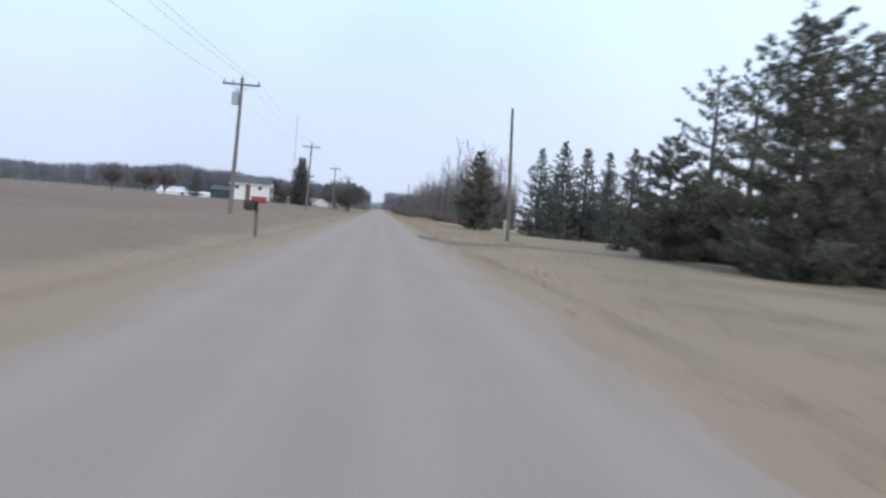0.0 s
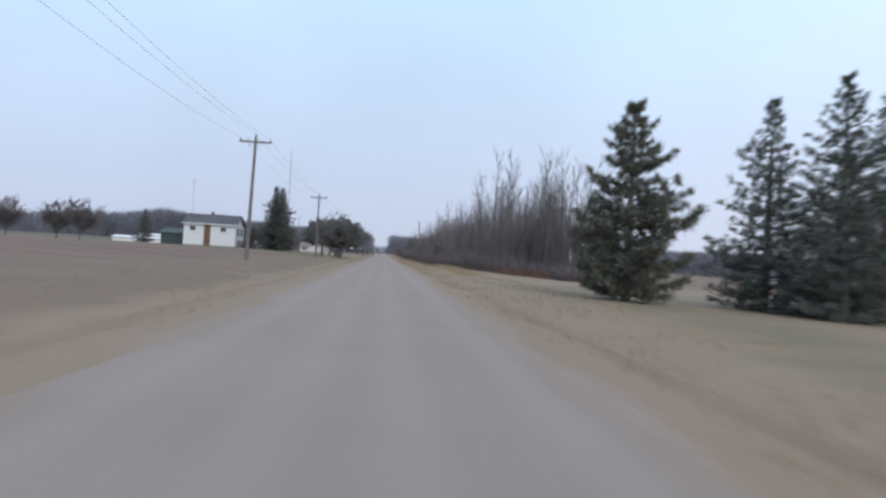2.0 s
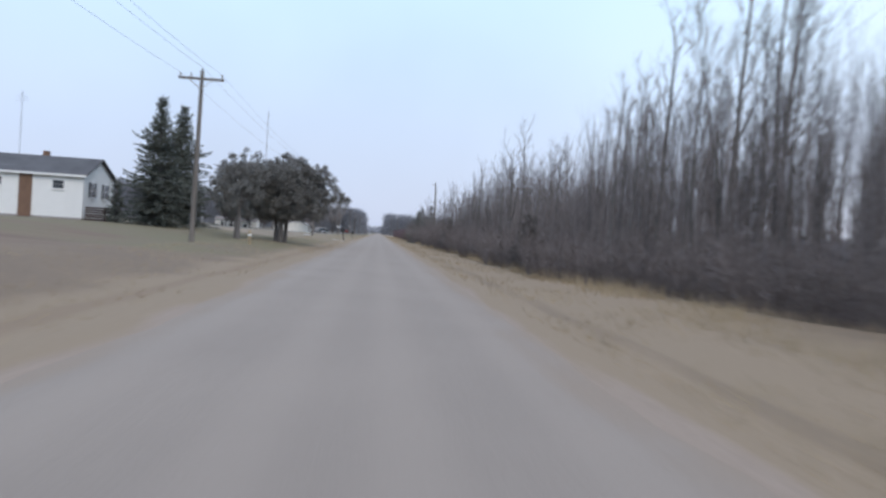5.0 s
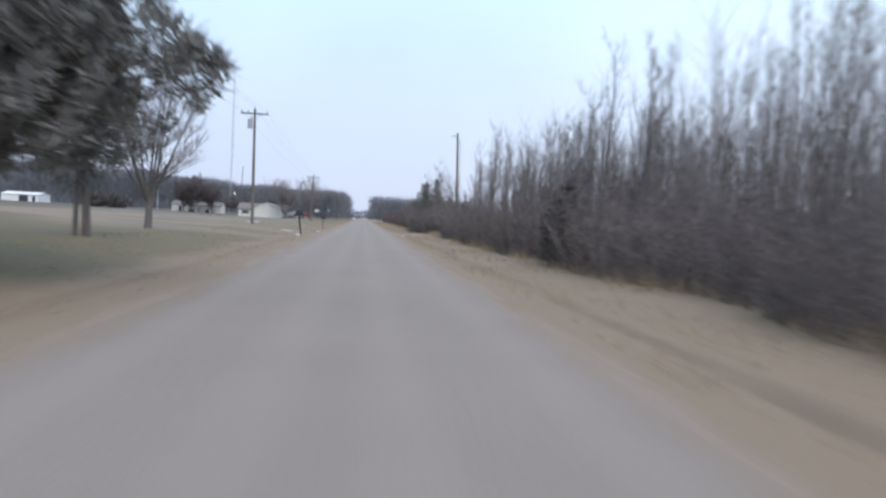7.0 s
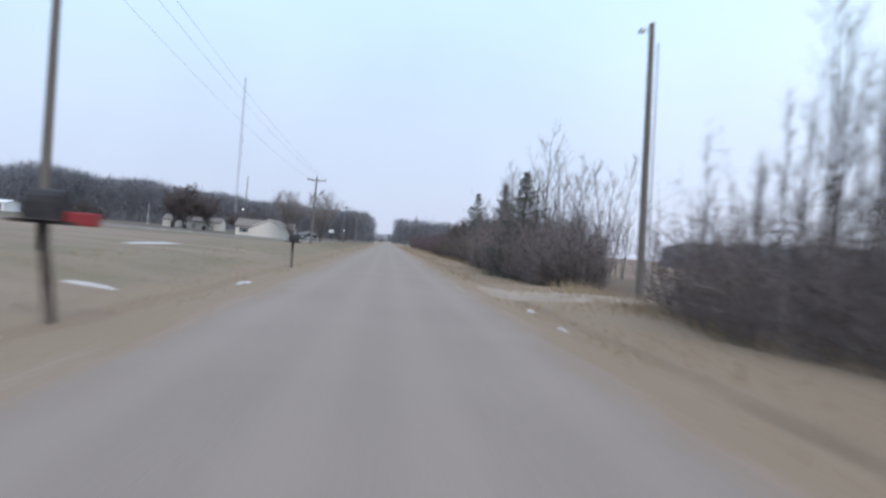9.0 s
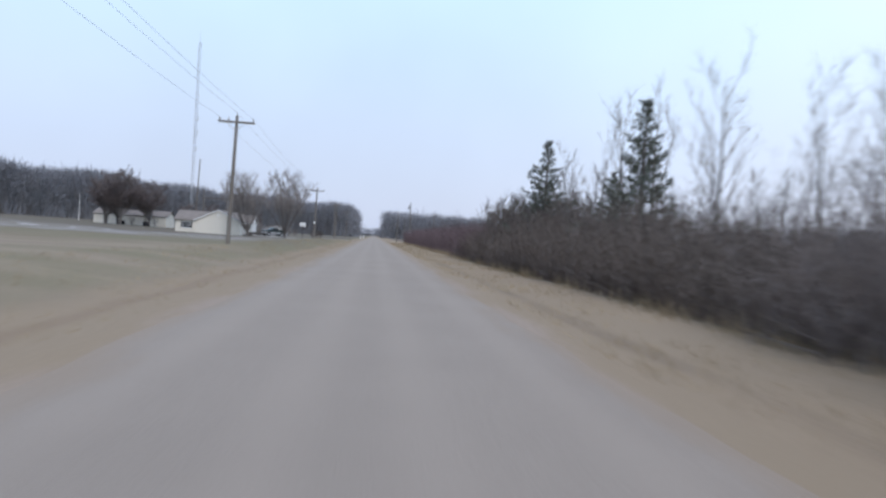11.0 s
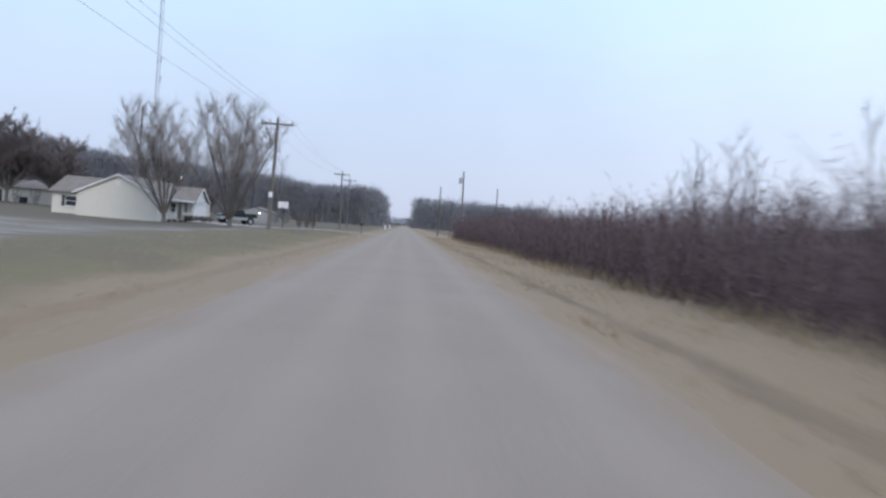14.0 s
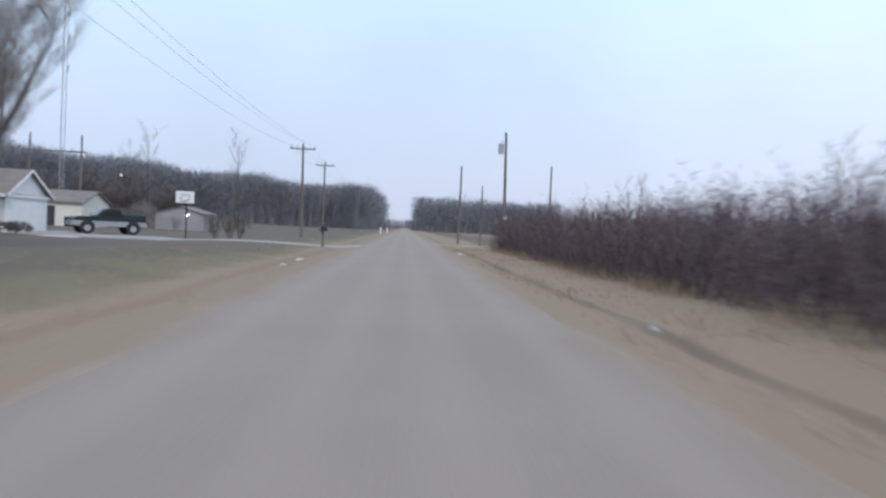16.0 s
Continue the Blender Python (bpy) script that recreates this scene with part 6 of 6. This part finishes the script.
def mailbox(x, y, ztop, label, red=False, twin=False, scale=1.0, lean=0.0):
    z0 = gz(x, y)
    ob = thing("mailbox", label, "mailbox", (x, y, z0 - 0.05), group="roadside mailboxes")
    h = ztop - z0
    post = [(0.05 - 0.055 + lean, -0.055, 0), (0.05 + 0.055 + lean, -0.055, 0), (0.05 + 0.055 + lean, 0.055, 0), (0.05 - 0.055 + lean, 0.055, 0)]
    post += [(x - lean, y, h * 0.80) for x, y, _ in post]
    part("post", Geo().add(post, [(3, 2, 1, 0), (4, 5, 6, 7), (0, 1, 5, 4), (1, 2, 6, 5), (2, 3, 7, 6), (3, 0, 4, 7)]), M_POLE if not twin else M_DKWOOD, ob, bevel=0.008)
    part("support", Geo().box(0.05, 0, h * 0.80, 0.62 * scale, 0.16, 0.05), M_DKWOOD, ob)
    zb = h * 0.80 + 0.03
    bx = 0.08
    if red:
        zb, bx = h * 0.80 - 0.30, -0.22
        part("support", Geo().box(-0.12, 0, h * 0.80 - 0.33, 0.5, 0.14, 0.05), M_DKWOOD, ob)
    body = part("box", mailbox_shape(Geo(), bx, 0, zb, 0.24 * scale, 0.29 * scale, 0.36 * scale), M_BLACK, ob, "black metal box")
    part("flag", Geo().box(bx, 0.13 * scale, zb + 0.2, 0.04, 0.01, 0.16), M_RED, body, "red flag")
    part("door", Geo().box(bx + 0.185 * scale, 0, zb + 0.12 * scale, 0.015, 0.2 * scale, 0.2 * scale), M_BLACK, body)
    if red:
        part("newspaper_tube", Geo().box(0.12, 0.0, h * 0.80 + 0.12, 0.58, 0.18, 0.17), M_RED, ob, "red newspaper tube", bevel=0.02)
    if twin:
        part("newspaper_tube", Geo().box(0.52, 0.02, zb + 0.04, 0.50, 0.17, 0.18), M_REDDARK if twin == "red" else M_BLACK, ob, "newspaper tube", bevel=0.02)
    return ob


mailbox(-4.13, 29.1, 1.62, "black mailbox under a red newspaper tube on a wooden post", red=True, scale=1.2)
mailbox(-4.21, 219.6, 1.62, "black mailbox with a red newspaper tube on a dark post", twin="red", scale=1.42, lean=0.2)
mailbox(-3.6, 241.3, 1.3, "black mailbox on a plain wooden post", scale=1.1)
mailbox(-4.55, 410.4, 1.22, "mailbox on a post by the driveway", scale=1.0)


def snow_patch(x, y, rx, ry, seed):
    rnd = random.Random(seed)
    v = [(x, y, gz(x, y) + 0.07)]
    n = 18
    for ring, hgt in ((0.6, 0.05), (1.0, -0.01)):
        for i in range(n):
            a = 2 * math.pi * i / n
            s = ring * rnd.uniform(0.75, 1.2)
            px, py = x + rx * s * math.cos(a), y + ry * s * math.sin(a)
            v.append((px, py, gz(px, py) + hgt))
    f = []
    for i in range(n):
        j = (i + 1) % n
        f += [(0, 1 + i, 1 + j), (1 + i, 1 + n + i, 1 + n + j), (1 + i, 1 + n + j, 1 + j)]
    ob = solid("snow_patch", Geo().add(v, f), M_SNOW, "small melting patch of old white snow", "snow", group="snow patches")
    ob.data.polygons.foreach_set("use_smooth", [True] * len(ob.data.polygons))


for k, (x, y, rx, ry) in enumerate(((3.95, 407.6, 0.25, 1.5), (-3.55, 393.6, 0.16, 0.9), (-3.5, 389.3, 0.1, 0.35), (-4.05, 217.8, 0.2, 0.5), (-3.8, 215.5, 0.13, 0.32), (-5.5, 224.8, 0.6, 0.14), (-3.3, 229.5, 0.22, 0.5), (3.9, 223.0, 0.1, 0.2),
                                     (4.1, 227.0, 0.12, 0.2), (4.7, 376.0, 0.05, 0.2), (-11.8, 249.0, 0.5, 5.0), (17.0, 246.0, 1.7, 0.35), (-20.6, 410.6, 1.5, 0.22))):
    snow_patch(x, y, rx, ry, 200 + k)
rs = random.Random(9)
for k in range(8):
    snow_patch(rs.uniform(-46, -20), rs.uniform(342, 372), rs.uniform(0.4, 1.2), rs.uniform(0.2, 0.5), 300 + k)

# dry grass along both verges

def grass(name, label, seed, count, xr, yr, hmin, hmax, power=1.0):
    nr = np.random.RandomState(seed)
    x = xr[0] + (xr[1] - xr[0]) * nr.random_sample(count) ** power
    y = nr.uniform(yr[0], yr[1], count)
    keep = np.sin(x * 1.7 + y * 0.31) + np.sin(y * 0.9 - x * 0.6) + nr.normal(scale=0.7, size=count) > -0.3
    x, y = x[keep], y[keep]
    b = np.array([(p, q, gz(p, q) - 0.02) for p, q in zip(x, y)])
    t = b + np.stack([nr.normal(scale=0.10, size=len(x)), nr.normal(scale=0.10, size=len(x)), nr.uniform(hmin, hmax, size=len(x))], 1)
    return solid(name, Geo().cones(b, t, 0.012), M_STRAW, label, "grass", kind="stuff")


grass("verge_grass", "dry tan grass on the verge", 21, 46000, (3.6, 9.5), (0, 430), 0.05, 0.22)
grass("verge_grass", "short dry tan grass on the verge", 22, 28000, (-3.0, -9.0), (0, 430), 0.04, 0.16)
grass("brush_grass", "taller tan grass at the foot of the brush", 23, 22000, (7.0, 9.2), (105, 425), 0.2, 0.6)


# ---- small roadside things ----
def marker_post(x, y, h, label, material, w=0.12):
    ob = thing("marker_post", label, "marker post", (x, y, gz(x, y) - 0.05), group="marker posts")
    part("post", Geo().lathe([(0, 0, 0, w), (0, 0, h * 0.85, w * 0.9), (0, 0, h, w * 0.45)], 10), material, ob)
    part("band", Geo().lathe([(0, 0, h * 0.62, w * 1.12), (0, 0, h * 0.74, w * 1.12)], 10), M_TRIM, ob)


marker_post(-7.2, 163.8, 0.95, "small weathered standpipe on the lawn beside the cedars", M_STRAW, 0.11)
marker_post(-4.2, 512.0, 1.3, "white marker post at a distant drive", M_TRIM, 0.16)
marker_post(-3.7, 548.0, 1.3, "white marker post at a distant drive", M_TRIM, 0.16)
def grey_garage():
    """A pale grey garage behind the drive: gable end to the south, wide door, a lit lamp beside it."""
    x0, x1, y0, y1 = -28.6, -23.0, 452.0, 458.0
    zb = gz(-26, 452)
    xm, ze, zr = (x0 + x1) / 2, zb + 1.95, zb + 2.75
    ob = thing("garage", "pale grey metal-sided garage with a lit wall lamp", "garage")
    part("wall", Geo().prism([(x0, zb - 0.3), (x1, zb - 0.3), (x1, ze), (xm, zr - 0.02), (x0, ze)], "y", y0, y1), M_GREYSIDE, ob)
    part("roof", gable_roof_y(x0, x1, y0 + 0.15, y1, ze, zr, 0.3, 0.13), M_ROOFB, ob, "faded grey-brown shingles")
    door = part("garage_door", Geo().box(-26.9, y0 - 0.03, zb + 0.9, 2.6, 0.08, 1.8), M_GREYSIDE, ob, bevel=0.01)
    for r in range(4):
        for c in range(4):
            part("door_panel", Geo().box(-26.9 + (c - 1.5) * 0.62, y0 - 0.08, zb + 0.26 + r * 0.42, 0.52, 0.03, 0.32), M_GREYSIDE, door)
    lamp = part("wall_lamp", Geo().lathe([(-24.9, y0 - 0.16, zb + 1.92, 0.10), (-24.9, y0 - 0.16, zb + 2.02, 0.12), (-24.9, y0 - 0.16, zb + 2.16, 0.05)], 10), M_DARKMETAL, ob)
    part("bulb", Geo().lathe([(-24.9, y0 - 0.16, zb + 1.72, 0.04), (-24.9, y0 - 0.16, zb + 1.78, 0.10), (-24.9, y0 - 0.16, zb + 1.88, 0.10), (-24.9, y0 - 0.16, zb + 1.915, 0.06)], 10), M_LAMP, lamp, "glowing bulb")



grey_garage()


def flagpole(x, y, h):
    """A thin white tapered pole with a ball on top and a cleat."""
    ob = thing("flagpole", "thin white bare flagpole in a far yard", "flagpole", (x, y, gz(x, y) - 0.1))
    part("pole", Geo().lathe([(0, 0, 0, 0.09), (0, 0, h * 0.5, 0.075), (0, 0, h, 0.045)], 10), M_TRIM, ob)
    part("finial", Geo().lathe([(0, 0, h - 0.02, 0.03), (0, 0, h + 0.06, 0.10), (0, 0, h + 0.14, 0.10), (0, 0, h + 0.22, 0.02)], 10), M_TRIM, ob)
    part("cleat", Geo().box(0, -0.1, 1.2, 0.03, 0.06, 0.2), M_GREYMETAL, ob)
    part("footing", Geo().lathe([(0, 0, 0, 0.3), (0, 0, 0.14, 0.28), (0, 0, 0.15, 0.09)], 12), M_CONCRETE, ob, "small concrete footing")


flagpole(-80.0, 463.0, 7.2)


def cable_pedestal(x, y):
    """A pale green telephone pedestal: square post with a slightly wider lifting cover."""
    ob = thing("cable_pedestal", "pale grey-green telephone cable pedestal beside a pole", "pedestal", (x, y, gz(x, y) - 0.05))
    part("stake", Geo().box(0, 0, 0.25, 0.15, 0.15, 0.5), M_PEDESTAL, ob, bevel=0.008)
    part("cover", Geo().box(0, 0, 0.87, 0.2, 0.2, 0.9), M_PEDESTAL, ob, bevel=0.02)
    part("cap", Geo().box(0, 0, 1.35, 0.22, 0.22, 0.05), M_PEDESTAL, ob, bevel=0.02)


M_PEDESTAL = mat("pale_green_painted_steel", (0.26, 0.29, 0.25), (0.36, 0.39, 0.34), 0.6, 8, 1.5, 0.05)
cable_pedestal(8.55, 45.5)
